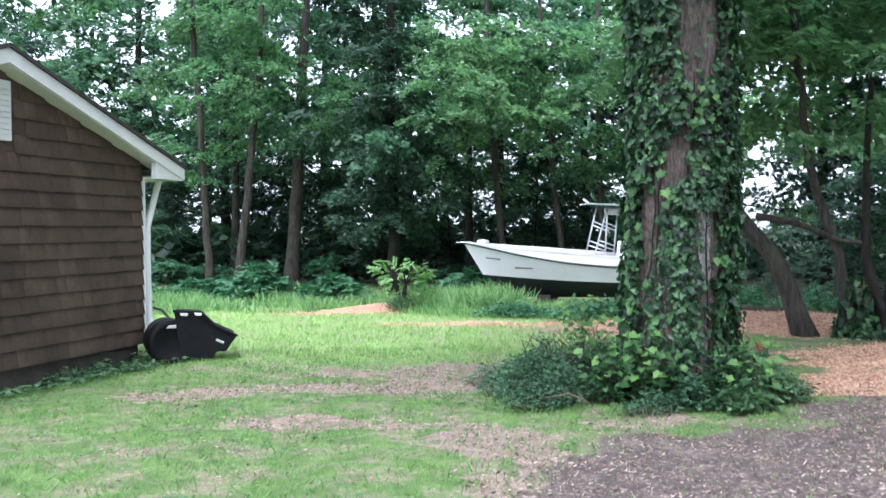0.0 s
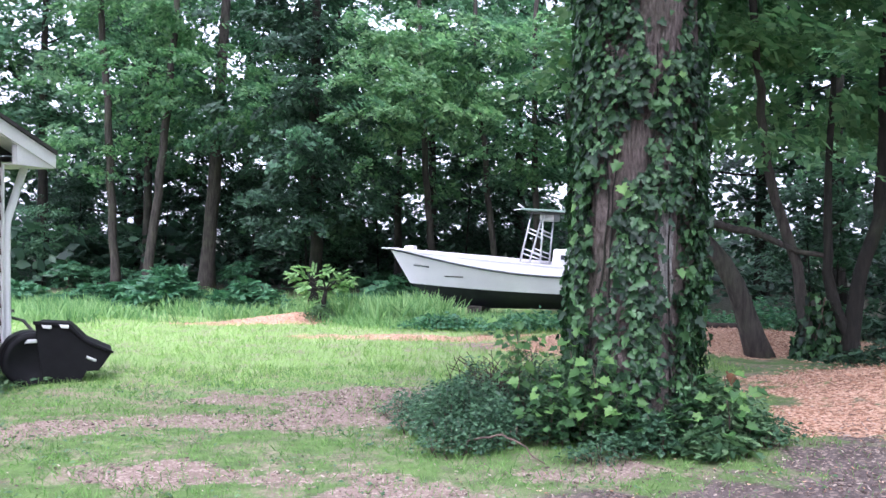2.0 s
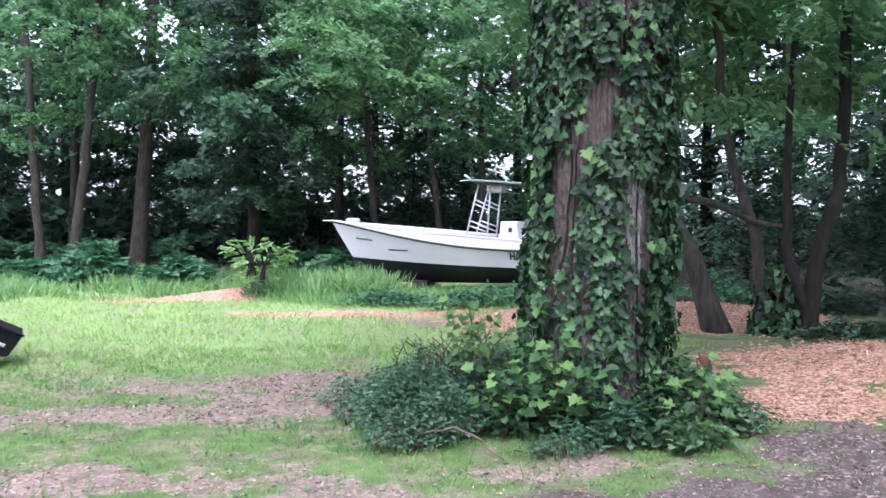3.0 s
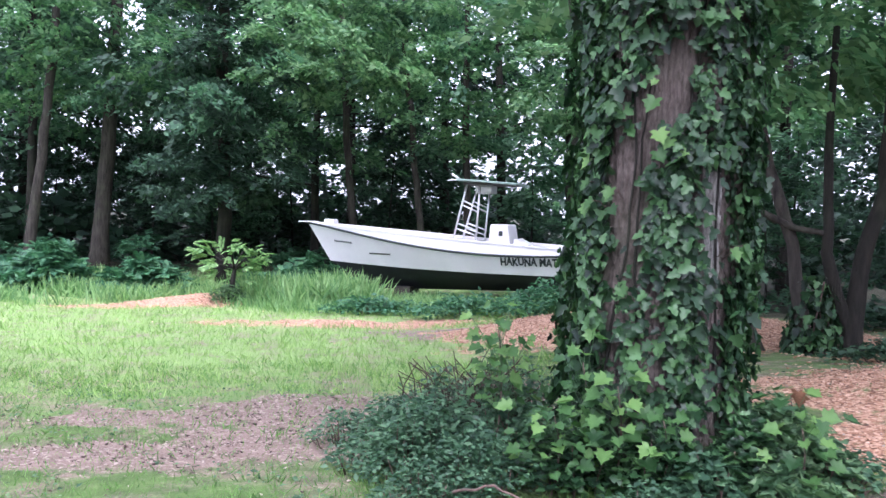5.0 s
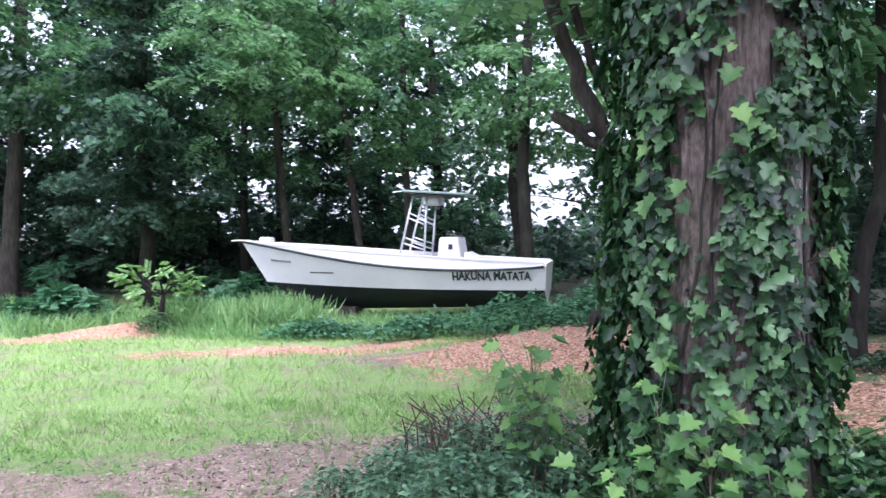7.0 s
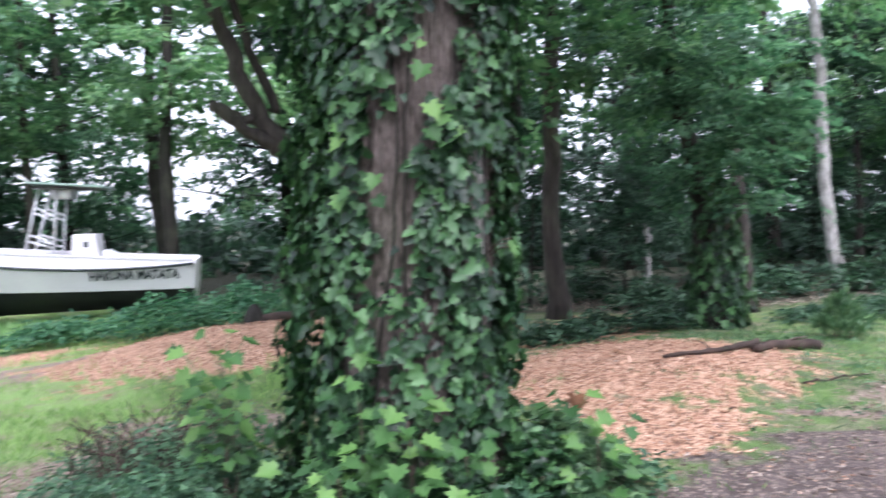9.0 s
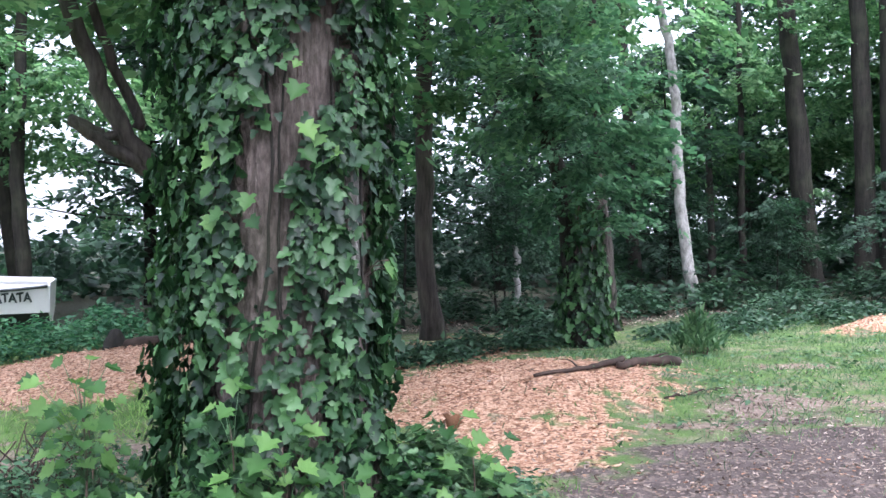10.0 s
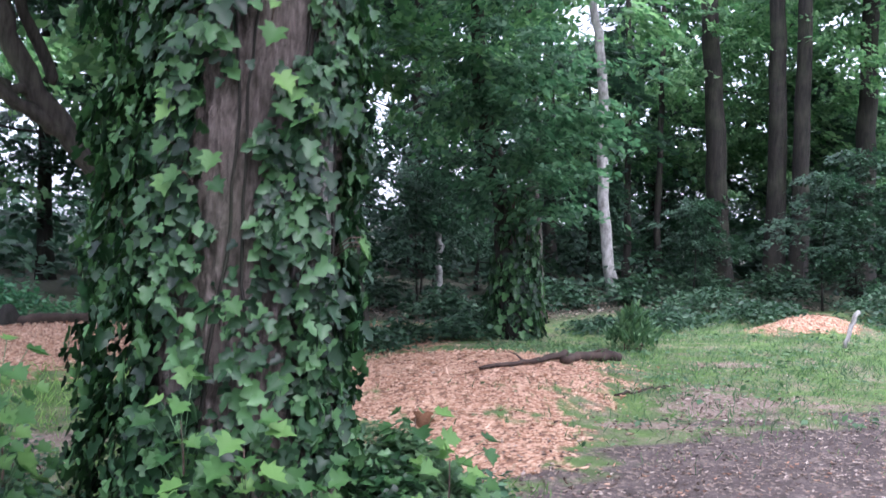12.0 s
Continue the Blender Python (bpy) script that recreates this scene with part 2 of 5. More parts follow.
def tube_arrays(points, radii, sides=8, rough=0.0, cap=True):
    """Vertices and quads of a tapering limb along points."""
    pts = np.array(points, float)
    tang = unit(np.gradient(pts, axis=0))
    ref = np.array([0.31, 0.87, 0.2]) if abs(tang[0][1]) < 0.8 else np.array([1.0, 0.1, 0.1])
    v = []
    for p, d, r in zip(pts, tang, radii):
        a = unit(np.cross(d, ref))
        b = np.cross(d, a)
        ang = np.arange(sides) * 2 * np.pi / sides
        rr = r * (1 + rough * rng.uniform(-1, 1, sides))
        v.append(p + rr[:, None] * (np.cos(ang)[:, None] * a + np.sin(ang)[:, None] * b))
    n = len(pts)
    f = [(i * sides + j, i * sides + (j + 1) % sides, (i + 1) * sides + (j + 1) % sides, (i + 1) * sides + j) for i in range(n - 1) for j in range(sides)]
    v = np.concatenate(v)
    if cap:
        v = np.concatenate([v, pts[-1:] + tang[-1:] * radii[-1] * 0.3])
        top = len(v) - 1
        f += [((n - 1) * sides + j, (n - 1) * sides + (j + 1) % sides, top, top) for j in range(sides)]
        v = np.concatenate([v, pts[:1] - tang[:1] * radii[0] * 0.2])
        f += [((j + 1) % sides, j, top + 1, top + 1) for j in range(sides)]
    return v, np.array(f)


def joined(pieces):
    v, f, k = [], [], 0
    for a, b in pieces:
        v.append(a)
        f.append(b + k)
        k += len(a)
    return np.concatenate(v), np.concatenate(f)


def quads_mesh(name, v, f, material=None, smooth=True):
    me = bpy.data.meshes.new(name)
    me.from_pydata(v.tolist(), [], [tuple(dict.fromkeys(q)) for q in f.tolist()])
    if smooth:
        me.polygons.foreach_set("use_smooth", np.ones(len(me.polygons), dtype=bool))
    if material:
        me.materials.append(material)
    return me


def tube(name, points, radius, material, parent=None, sides=8, label="", radii=None):
    v, f = tube_arrays(points, radii if radii is not None else [radius] * len(points), sides)
    return part(name, quads_mesh(name, v, f), material, parent, label)


def box(lo, hi, bevel=0.0, bm=None):
    bm = bm or bmesh.new()
    r = bmesh.ops.create_cube(bm, size=1, matrix=Matrix.Translation([(a + b) / 2 for a, b in zip(lo, hi)]) @ Matrix.Diagonal([b - a for a, b in zip(lo, hi)] + [1]))
    if bevel:
        es = list({e for v in r["verts"] for e in v.link_edges})
        bmesh.ops.bevel(bm, geom=es, offset=bevel, segments=2, affect="EDGES", profile=0.6)
    return bm


# ---- ground ----


def smooth01(a, b, x):
    t = np.clip((x - a) / (b - a), 0, 1)
    return t * t * (3 - 2 * t)


def blob(x, y, cx, cy, rx, ry, turn=0.0):
    c, s = math.cos(radians(turn)), math.sin(radians(turn))
    u, w = (x - cx) * c + (y - cy) * s, -(x - cx) * s + (y - cy) * c
    return np.exp(-((u / rx) ** 2 + (w / ry) ** 2))


def wob(x, y, k=1.0, seed=0.0):
    """Cheap smooth irregularity between -1 and 1."""
    return (np.sin(1.7 * k * x + 1.3 * np.sin(0.9 * k * y + seed)) + np.sin(1.9 * k * y + 1.1 * np.sin(1.3 * k * x + 2 * seed)) + np.sin(3.1 * k * (x + y) + seed)) / 3


def height(x, y):
    x, y = np.asarray(x, float), np.asarray(y, float)
    h = np.interp(y, [3, 8, 14, 20, 25, 32, 45], [0.0, -0.1, -0.22, -0.42, -0.5, -0.35, -0.25])
    right = smooth01(2.0, 5.5, x)
    h = h * (1 - right) + right * np.interp(y, [3, 8, 12, 16, 22], [0.0, 0.06, 0.0, -0.12, -0.35])
    h = h + 0.26 * blob(x, y, 6.3, 10.3, 1.9, 1.3, -10) + 0.34 * blob(x, y, 4.3, 15.6, 1.9, 1.2, -25) + 0.22 * blob(x, y, 6.8, 15.5, 1.4, 1.0) + 0.28 * blob(x, y, 13.0, 8.65, 0.8, 0.45, -50) - 0.13 * blob(x, y, -5.2, 10.8, 0.7, 2.6, -18)
    h = h + 0.1 * blob(x, y, 2.5, 9.0, 1.2, 1.2) + 0.2 * blob(x, y, -1.6, 23.6, 1.2, 0.7)
    return h + 0.018 * wob(x, y, 1.2, 1.0) + 0.01 * wob(x, y, 3.7, 2.0)


def mulch(x, y):
    m = blob(x, y, 5.9, 10.2, 2.05, 1.4, -8) + 0.75 * blob(x, y, 4.2, 8.75, 1.0, 0.5, -8) + blob(x, y, 4.3, 15.4, 2.6, 1.7, -25) + blob(x, y, 6.8, 15.4, 1.9, 1.6) + 0.9 * blob(x, y, 1.2, 19.0, 3.3, 0.9, -8) + 0.85 * blob(x, y, 13.0, 8.65, 1.15, 0.6, -50) + 0.9 * blob(x, y, -1.6, 23.4, 1.2, 1.2) + 0.8 * blob(x, y, -3.6, 22.6, 1.6, 0.7) + 0.7 * blob(x, y, 8.6, 13.0, 2.4, 1.0, 30)
    return smooth01(0.22, 0.8, m + 0.2 * wob(x, y, 1.9, 3.0) + 0.14 * wob(x, y, 5, 1.0) + 0.12 * wob(x, y, 11, 2.0) + 0.1 * wob(x, y, 23, 4.0))


def drive(x, y):
    edge = np.interp(x, [-1.5, 0.4, 1.0, 2.0, 3.3, 4.2, 5.0, 6.0, 7.1, 9.0, 20.0], [3.0, 5.3, 6.8, 7.4, 7.9, 8.3, 8.4, 8.0, 7.2, 6.4, 4.6])
    m = smooth01(0.7, -0.7, y - edge + 0.45 * wob(x, y, 1.4, 4.0) + 0.4 * wob(x, y, 4.1, 2.0))
    return m


def bare(x, y):
    m = blob(x, y, -2.9, 9.6, 1.2, 0.5, 8) + blob(x, y, 0.2, 10.3, 1.25, 0.75, 10) + 0.75 * blob(x, y, 0.3, 7.3, 0.8, 0.6) + 0.8 * blob(x, y, -1.3, 8.0, 1.2, 0.5) + 0.7 * blob(x, y, 0.5, 6.0, 0.7, 1.0) + 0.6 * blob(x, y, -1.3, 10.1, 0.9, 0.4) + 0.55 * blob(x, y, -2.2, 7.0, 0.9, 0.3) + blob(x, y, 0.2, 11.5, 1.25, 0.7) + blob(x, y, 2.3, 11.8, 1.1, 1.2) + 0.6 * blob(x, y, -1.5, 11.2, 0.8, 0.4) + 0.6 * blob(x, y, 2.2, 7.7, 1.4, 0.5) + 0.6 * blob(x, y, 6.5, 8.2, 1.4, 0.6) + 0.6 * blob(x, y, 8.6, 8.9, 1.3, 0.4, -20) + 0.5 * blob(x, y, 8.0, 7.4, 1.5, 0.4, -20) + 0.9 * blob(x, y, 2.6, 16.6, 2.2, 1.0, -20) + 0.55 * blob(x, y, -5.8, 20.0, 1.5, 0.7)
    return 0.9 * smooth01(0.22, 0.85, m + 0.28 * wob(x, y, 2.1, 5.0) + 0.2 * wob(x, y, 6, 6.0))


def woods_edge(x):
    return np.interp(x, [-30, -10, -3, 2, 7, 9, 11, 14, 16, 18, 30], [30, 33, 31, 28.5, 26.5, 18.0, 12.9, 11.6, 10.0, 8.5, 4.0])


def wild(x, y):
    """Forest floor."""
    return smooth01(-0.8, 1.2, y - woods_edge(x) + 0.7 * wob(x, y, 0.8, 2.0))


xs = np.unique(np.concatenate([np.linspace(-1500, -60, 8), np.arange(-60, -12, 4.0), np.arange(-12, 2, 0.16), np.arange(2, 10, 0.07), np.arange(10, 18, 0.16), np.arange(18, 70, 4.0), np.linspace(70, 1500, 8)]))
ys = np.unique(np.concatenate([np.linspace(-1500, -40, 8), np.arange(-40, 1, 4.0), np.arange(1, 6.4, 0.16), np.arange(6.4, 12, 0.07), np.arange(12, 30, 0.16), np.arange(30, 70, 4.0), np.linspace(70, 1500, 8)]))
gx, gy = np.meshgrid(xs, ys)
gz = height(gx, gy)
nx, ny = len(xs), len(ys)
ii = (np.arange(ny - 1)[:, None] * nx + np.arange(nx - 1)[None, :]).ravel()
ground_mesh = np_mesh("ground", np.stack([gx, gy, gz], -1).reshape(-1, 3), np.stack([ii, ii + 1, ii + nx + 1, ii + nx], -1), None, True)
zone = ground_mesh.color_attributes.new("zone", "FLOAT_COLOR", "POINT")
px, py = gx.ravel(), gy.ravel()
zone.data.foreach_set("color", np.stack([mulch(px, py), np.maximum(drive(px, py), 0), bare(px, py), wild(px, py)], -1).astype(np.float32).ravel())
m_ground, t_, b_ = nodes_of("lawn_soil_and_mulch", 0.95)
at_ = t_.nodes.new("ShaderNodeAttribute")
at_.attribute_name = "zone"
sep_ = t_.nodes.new("ShaderNodeSeparateColor")
t_.links.new(at_.outputs["Color"], sep_.inputs["Color"])
pv_ = place_vec(t_)
fine_, midn_, big_ = noise_of(t_, pv_, 55, 6, 0.8), noise_of(t_, pv_, 6, 4), noise_of(t_, pv_, 0.7, 3)
vor_ = t_.nodes.new("ShaderNodeTexVoronoi")
vor_.inputs["Scale"].default_value = 42
t_.links.new(pv_, vor_.inputs["Vector"])
lawn0_ = ramp(t_, calc(t_, "MULTIPLY_ADD", fine_, 0.5, calc(t_, "MULTIPLY", midn_, 0.5)), [(0.32, (0.05, 0.09, 0.03)), (0.55, (0.12, 0.2, 0.055)), (0.75, (0.22, 0.29, 0.11))])
# lawn colour brightens with distance: light of the open middle painted in
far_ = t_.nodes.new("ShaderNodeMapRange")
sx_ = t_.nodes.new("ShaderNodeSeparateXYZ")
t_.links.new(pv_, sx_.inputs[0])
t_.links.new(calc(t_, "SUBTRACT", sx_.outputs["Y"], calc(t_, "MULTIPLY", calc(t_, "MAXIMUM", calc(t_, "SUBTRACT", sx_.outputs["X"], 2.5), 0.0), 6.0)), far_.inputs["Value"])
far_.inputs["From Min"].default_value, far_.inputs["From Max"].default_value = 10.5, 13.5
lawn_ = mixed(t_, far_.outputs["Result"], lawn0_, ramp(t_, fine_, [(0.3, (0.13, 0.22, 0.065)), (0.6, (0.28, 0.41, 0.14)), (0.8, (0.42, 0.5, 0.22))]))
soil_ = ramp(t_, calc(t_, "MULTIPLY_ADD", fine_, 0.6, calc(t_, "MULTIPLY", midn_, 0.4)), [(0.3, (0.11, 0.08, 0.065)), (0.55, (0.27, 0.2, 0.165)), (0.75, (0.45, 0.36, 0.3))])
drv_ = ramp(t_, calc(t_, "MULTIPLY_ADD", fine_, 0.6, calc(t_, "MULTIPLY", midn_, 0.4)), [(0.3, (0.036, 0.028, 0.027)), (0.5, (0.092, 0.071, 0.066)), (0.72, (0.27, 0.215, 0.19))])
vsep_ = t_.nodes.new("ShaderNodeSeparateColor")
t_.links.new(vor_.outputs["Color"], vsep_.inputs["Color"])
bits_ = vsep_.outputs[0]
chp_ = ramp(t_, calc(t_, "MULTIPLY_ADD", bits_, 0.55, calc(t_, "MULTIPLY", fine_, 0.45)), [(0.2, (0.12, 0.064, 0.044)), (0.47, (0.42, 0.222, 0.138)), (0.8, (0.68, 0.46, 0.33))])
drv_ = mixed(t_, ramp(t_, bits_, [(0.8, (0, 0, 0)), (0.9, (0.8, 0.8, 0.8))]), drv_, (0.27, 0.205, 0.175))
soil_ = mixed(t_, ramp(t_, bits_, [(0.78, (0, 0, 0)), (0.9, (0.7, 0.7, 0.7))]), soil_, (0.42, 0.34, 0.28))
# brown-green forest floor, its colour darkened in place of canopy shade
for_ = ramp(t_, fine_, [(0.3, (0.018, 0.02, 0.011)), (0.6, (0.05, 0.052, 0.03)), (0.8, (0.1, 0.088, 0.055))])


def ragged(zone_out, amount):
    """A zone's edge broken up by clumps and crumbs."""
    r = calc(t_, "MULTIPLY_ADD", calc(t_, "ADD", calc(t_, "MULTIPLY", midn_, 0.6), calc(t_, "MULTIPLY", fine_, 0.4)), amount, calc(t_, "SUBTRACT", zone_out, amount * 0.5))
    n = t_.nodes.new("ShaderNodeMapRange")
    n.interpolation_type = "SMOOTHSTEP"
    n.inputs["From Min"].default_value, n.inputs["From Max"].default_value = 0.32, 0.68
    t_.links.new(r, n.inputs["Value"])
    return n.outputs["Result"]


straw_ = ramp(t_, noise_of(t_, pv_, 2.2, 5, 0.65), [(0.46, (0, 0, 0)), (0.64, (0.75, 0.75, 0.75))])
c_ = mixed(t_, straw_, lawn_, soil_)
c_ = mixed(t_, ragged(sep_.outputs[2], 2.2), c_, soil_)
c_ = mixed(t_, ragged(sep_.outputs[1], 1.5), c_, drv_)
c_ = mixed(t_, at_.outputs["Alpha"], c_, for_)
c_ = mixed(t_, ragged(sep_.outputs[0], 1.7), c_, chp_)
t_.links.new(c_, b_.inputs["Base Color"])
bump(t_, b_, fine_, 0.6, 0.05)
ground_mesh.materials.append(m_ground)
tagged(new("ground", ground_mesh), "patchy lawn with bare soil, orange wood-chip mulch and leaf litter", "ground", kind="structure")

# ---- the ivy-clad tree ----
TX, TY = 2.475, 9.07
TZ = float(height(TX, TY)) - 0.1


def trunk_radius(a, z):
    """Radius of the great trunk by angle (degrees) and height above its foot."""
    r = np.interp(z, [0, 0.25, 0.7, 1.6, 3.2, 5.0, 10.0], [0.66, 0.54, 0.47, 0.44, 0.43, 0.42, 0.3])
    t = np.radians(a)
    r = r * (1 + 0.07 * np.cos(2 * (t - 0.6)) + 0.045 * np.cos(3 * t + 0.5 * z) + 0.03 * np.cos(5 * t + 1.0) + 0.02 * np.cos(9 * t - 0.6 * z))
    return r


def trunk_axis(z):
    return TX + 0.025 * z + 0.03 * np.sin(0.8 * z), TY + 0.01 * z


def build_great_tree():
    tree = thing("tree", TX, TY, TZ, "massive old tree with furrowed grey-brown bark, its trunk wrapped in ivy", "tree")
    na, nz = 320, 180
    a = np.arange(na) * 360 / na
    z = np.concatenate([np.linspace(0, 4.4, 150), np.linspace(4.5, 10, nz - 150)])
    A, Z = np.meshgrid(a, z)
    r = trunk_radius(A, Z)
    ph = np.radians(A)
    # interlacing ridges of old bark, broken across into plates
    warp = 1.5 * np.sin(2.3 * Z + 3 * ph) + 0.9 * np.sin(5.1 * Z - 7 * ph + 1) + 0.5 * np.sin(11 * Z + 13 * ph)
    ridge = np.abs(np.sin(24 * ph + warp)) ** 0.55
    low = np.abs(np.sin(11 * ph - 0.6 * warp + 1.2 * np.sin(3.7 * Z)))
    brk = np.abs(np.sin(8.5 * Z + 5 * np.sin(9 * ph) + 2.4 * np.sin(23 * ph))) ** 0.3
    r = r + 0.034 * ridge * (0.4 + 0.6 * brk) + 0.016 * low - 0.025 + rng.uniform(-0.003, 0.003, r.shape)
    ax, ay = trunk_axis(Z)
    v = np.stack([ax - TX + r * np.cos(ph), ay - TY + r * np.sin(ph), Z], -1).reshape(-1, 3)
    i = (np.arange(nz - 1)[:, None] * na + np.arange(na)[None, :]).ravel()
    j = (np.arange(nz - 1)[:, None] * na + (np.arange(na)[None, :] + 1) % na).ravel()
    trunk = np_mesh("trunk", v, np.stack([i, j, j + na, i + na], -1), M_BARK, True)
    trunk.materials.append(M_BARK_PALE)
    fa, fz = A[:-1].ravel(), Z[:-1].ravel()
    pale = (np.abs(fa - 287 - 3 * np.sin(6 * fz)) < 11) & (fz < 2.1) & (fz > 1.25 + 0.15 * np.sin(0.5 * fa))
    trunk.polygons.foreach_set("material_index", pale.astype(np.int32))
    part("trunk", trunk, M_BARK, tree)
    # high limbs with their leaf sprays
    pos, ax_, nr = [], [], []
    for az, z0, ln, rise in ((200, 7.2, 4.5, 2.2), (250, 7.5, 4.0, 2.2), (300, 6.8, 4.6, 1.6), (20, 5.6, 5, 2.5), (80, 6.0, 5, 2.4), (140, 7.4, 5.2, 2.0), (330, 7, 4.5, 3), (170, 8.0, 4, 3)):
        d = np.array([math.cos(radians(az)), math.sin(radians(az)), 0])
        n = 9
        pts = [np.array([*[c - o for c, o in zip(trunk_axis(z0), (TX, TY))], z0]) + d * ln * k / (n - 1) + np.array([0, 0, rise * (k / (n - 1)) ** 0.8]) + rng.normal(0, 0.06, 3) * (k > 0) for k in range(n)]
        lv, lf = tube_arrays(pts, np.linspace(0.16, 0.02, n), 8, 0.06)
        part("limb", quads_mesh("limb", lv, lf), M_BARK, tree)
        for k in range(3, n):
            m = 150
            q = pts[k] + rng.normal(0, 1, (m, 3)) * (0.75, 0.75, 0.45)
            pos.append(q)
            ax_.append(unit(q - pts[k] + rng.normal(0, 0.4, (m, 3))) * (1, 1, 0.3) + (0, 0, -0.35))
            nr.append(rng.normal(0, 0.35, (m, 3)) + (0, 0, 1))
    p = np.concatenate(pos)
    part("crown", leaves("crown", p, np.concatenate(ax_), np.concatenate(nr), rng.uniform(0.28, 0.5, len(p)), SPRAY), M_LEAF_B, tree, "hanging boughs of fresh green leaves")


def ivy_gap(a, z):
    """Where the bark shows: 1 inside a strip."""
    c1 = np.interp(z, [0.3, 1.2, 1.6, 2.0, 2.25, 2.5, 3.5, 4.2], [221, 223, 221, 219, 231, 245, 277, 277])
    w1 = np.interp(z, [1.28, 1.42, 1.6, 1.8, 2.0, 2.2, 2.4, 2.65, 2.75, 3.2, 3.4, 4.2, 6.0], [0, 11, 16, 14, 10, 13, 24, 19, 4, 6, 26, 28, 20])
    g1 = np.abs(a - c1) < w1 * (1 + 0.25 * np.sin(7 * z) + 0.2 * np.sin(19 * z))
    w2 = np.interp(z, [0.2, 0.5, 0.8, 1.3, 1.5, 1.95, 2.05], [0, 7, 11, 13, 19, 18, 0])
    g2 = np.abs(a - 287 - 3 * np.sin(6 * z)) < w2
    g3 = ((np.abs(a - 192) < 9) | (np.abs(a - 216) < 5)) & (np.abs(z - 1.02) < 0.2)
    return g1 | g2 | g3


def build_ivy():
    ivy = tagged(new("ivy"), "dense climbing ivy with dark glossy lobed leaves on the trunk", "ivy")
    ivy.matrix_world = pose(TX, TY, TZ)
    # leaves gather in tufts along the creepers, with dark hollows between
    m = 2400
    ca, cz = rng.uniform(0, 360, m), rng.beta(1.15, 1.4, m) * 7.2
    cr = rng.uniform(0, 1, m)
    n = 26000
    w = rng.integers(0, m, n)
    a = (ca[w] + rng.normal(0, 5.5, n)) % 360
    z = np.clip(cz[w] + rng.normal(0, 0.075, n), 0.02, 7.3)
    keep = ~(ivy_gap(a, z) & (rng.uniform(0, 1, n) < 0.95))
    a, z, w = a[keep], z[keep], w[keep]
    n = len(a)
    left = np.exp(-((a - 122) / 27) ** 2) * np.interp(z, [0, 1, 3, 5], [0.12, 0.2, 0.22, 0.22]) - 0.03 * np.exp(-((a - 328) / 36) ** 2) - 0.03
    out = trunk_radius(a, z) + 0.02 + rng.uniform(0.0, 0.09, n) + 0.13 * cr[w] ** 1.5 + left
    ph = np.radians(a)
    ax, ay = trunk_axis(z)
    p = np.stack([ax - TX + out * np.cos(ph), ay - TY + out * np.sin(ph), z], -1)
    rad = np.stack([np.cos(ph), np.sin(ph), np.zeros(n)], -1)
    tan = np.stack([-np.sin(ph), np.cos(ph), np.zeros(n)], -1)
    down = np.array([0, 0, -1.0])
    axis = down + rad * rng.uniform(0.0, 0.5, n)[:, None] + tan * rng.normal(0, 0.95, n)[:, None] + np.array([0, 0, 1.0]) * rng.uniform(0, 0.5, n)[:, None]
    nrm = rad + np.array([0, 0, 0.5]) + rng.normal(0, 0.6, (n, 3))
    size = np.clip(rng.normal(0.061, 0.018, n), 0.026, 0.11)
    front = (z > 0.3) & (z < 2.6) & (a > 195) & (a < 285) & (size > 0.068)
    pick = np.flatnonzero(front)[:300]
    rest = np.setdiff1d(np.arange(n), pick)
    part("foliage", leaves("foliage", p[rest], axis[rest], nrm[rest], size[rest], IVYLEAF), M_IVY, ivy)
    tagged(ivy.children[0], kind="stuff")
    tv, tf = IVYLEAF
    leaf_mesh = np_mesh("leaf", tv, tf, M_IVY_ONE)
    for k in pick:
        x = unit(axis[k])
        s = unit(np.cross(nrm[k], x))
        u = np.cross(x, s)
        ob = new("leaf", leaf_mesh)
        ob.parent = ivy
        m = Matrix([[*(size[k] * c for c in (x[i], s[i], u[i])), p[k][i] + 0.015 * rad[k][i]] for i in range(3)] + [[0, 0, 0, 1]])
        ob.matrix_basis = m
    # creeping stems on the bark
    for a0, z1 in ((228, 3.0), (254, 2.6), (266, 3.4), (290, 2.9), (212, 3.6)):
        zz = np.linspace(0, z1, 26)
        aa = a0 + 7 * np.sin(1.7 * zz + a0) + np.cumsum(rng.normal(0, 0.8, 26))
        rr = trunk_radius(aa, zz) + 0.028
        xx, yy = trunk_axis(zz)
        tube("stem", np.stack([xx - TX + rr * np.cos(np.radians(aa)), yy - TY + rr * np.sin(np.radians(aa)), zz], -1), 0.008, M_BARK_DARK, ivy, 6, radii=np.linspace(0.011, 0.005, 26))


M_IVY_ONE = leafy("ivy_leaf_single", (0.005, 0.017, 0.008), (0.021, 0.062, 0.024), (0.082, 0.18, 0.065), 0.2, 0.42, 1.6, True)
build_great_tree()
build_ivy()

# ---- forest ----


def limb_path(base, az, z0, ln, rise, n=6):
    d = np.array([math.cos(az), math.sin(az), 0])
    k = np.linspace(0, 1, n)[:, None]
    return base + np.array([0, 0, z0]) + d * ln * k + np.array([0, 0, 1.0]) * rise * k ** 1.3 + rng.normal(0, 0.05, (n, 3)) * k


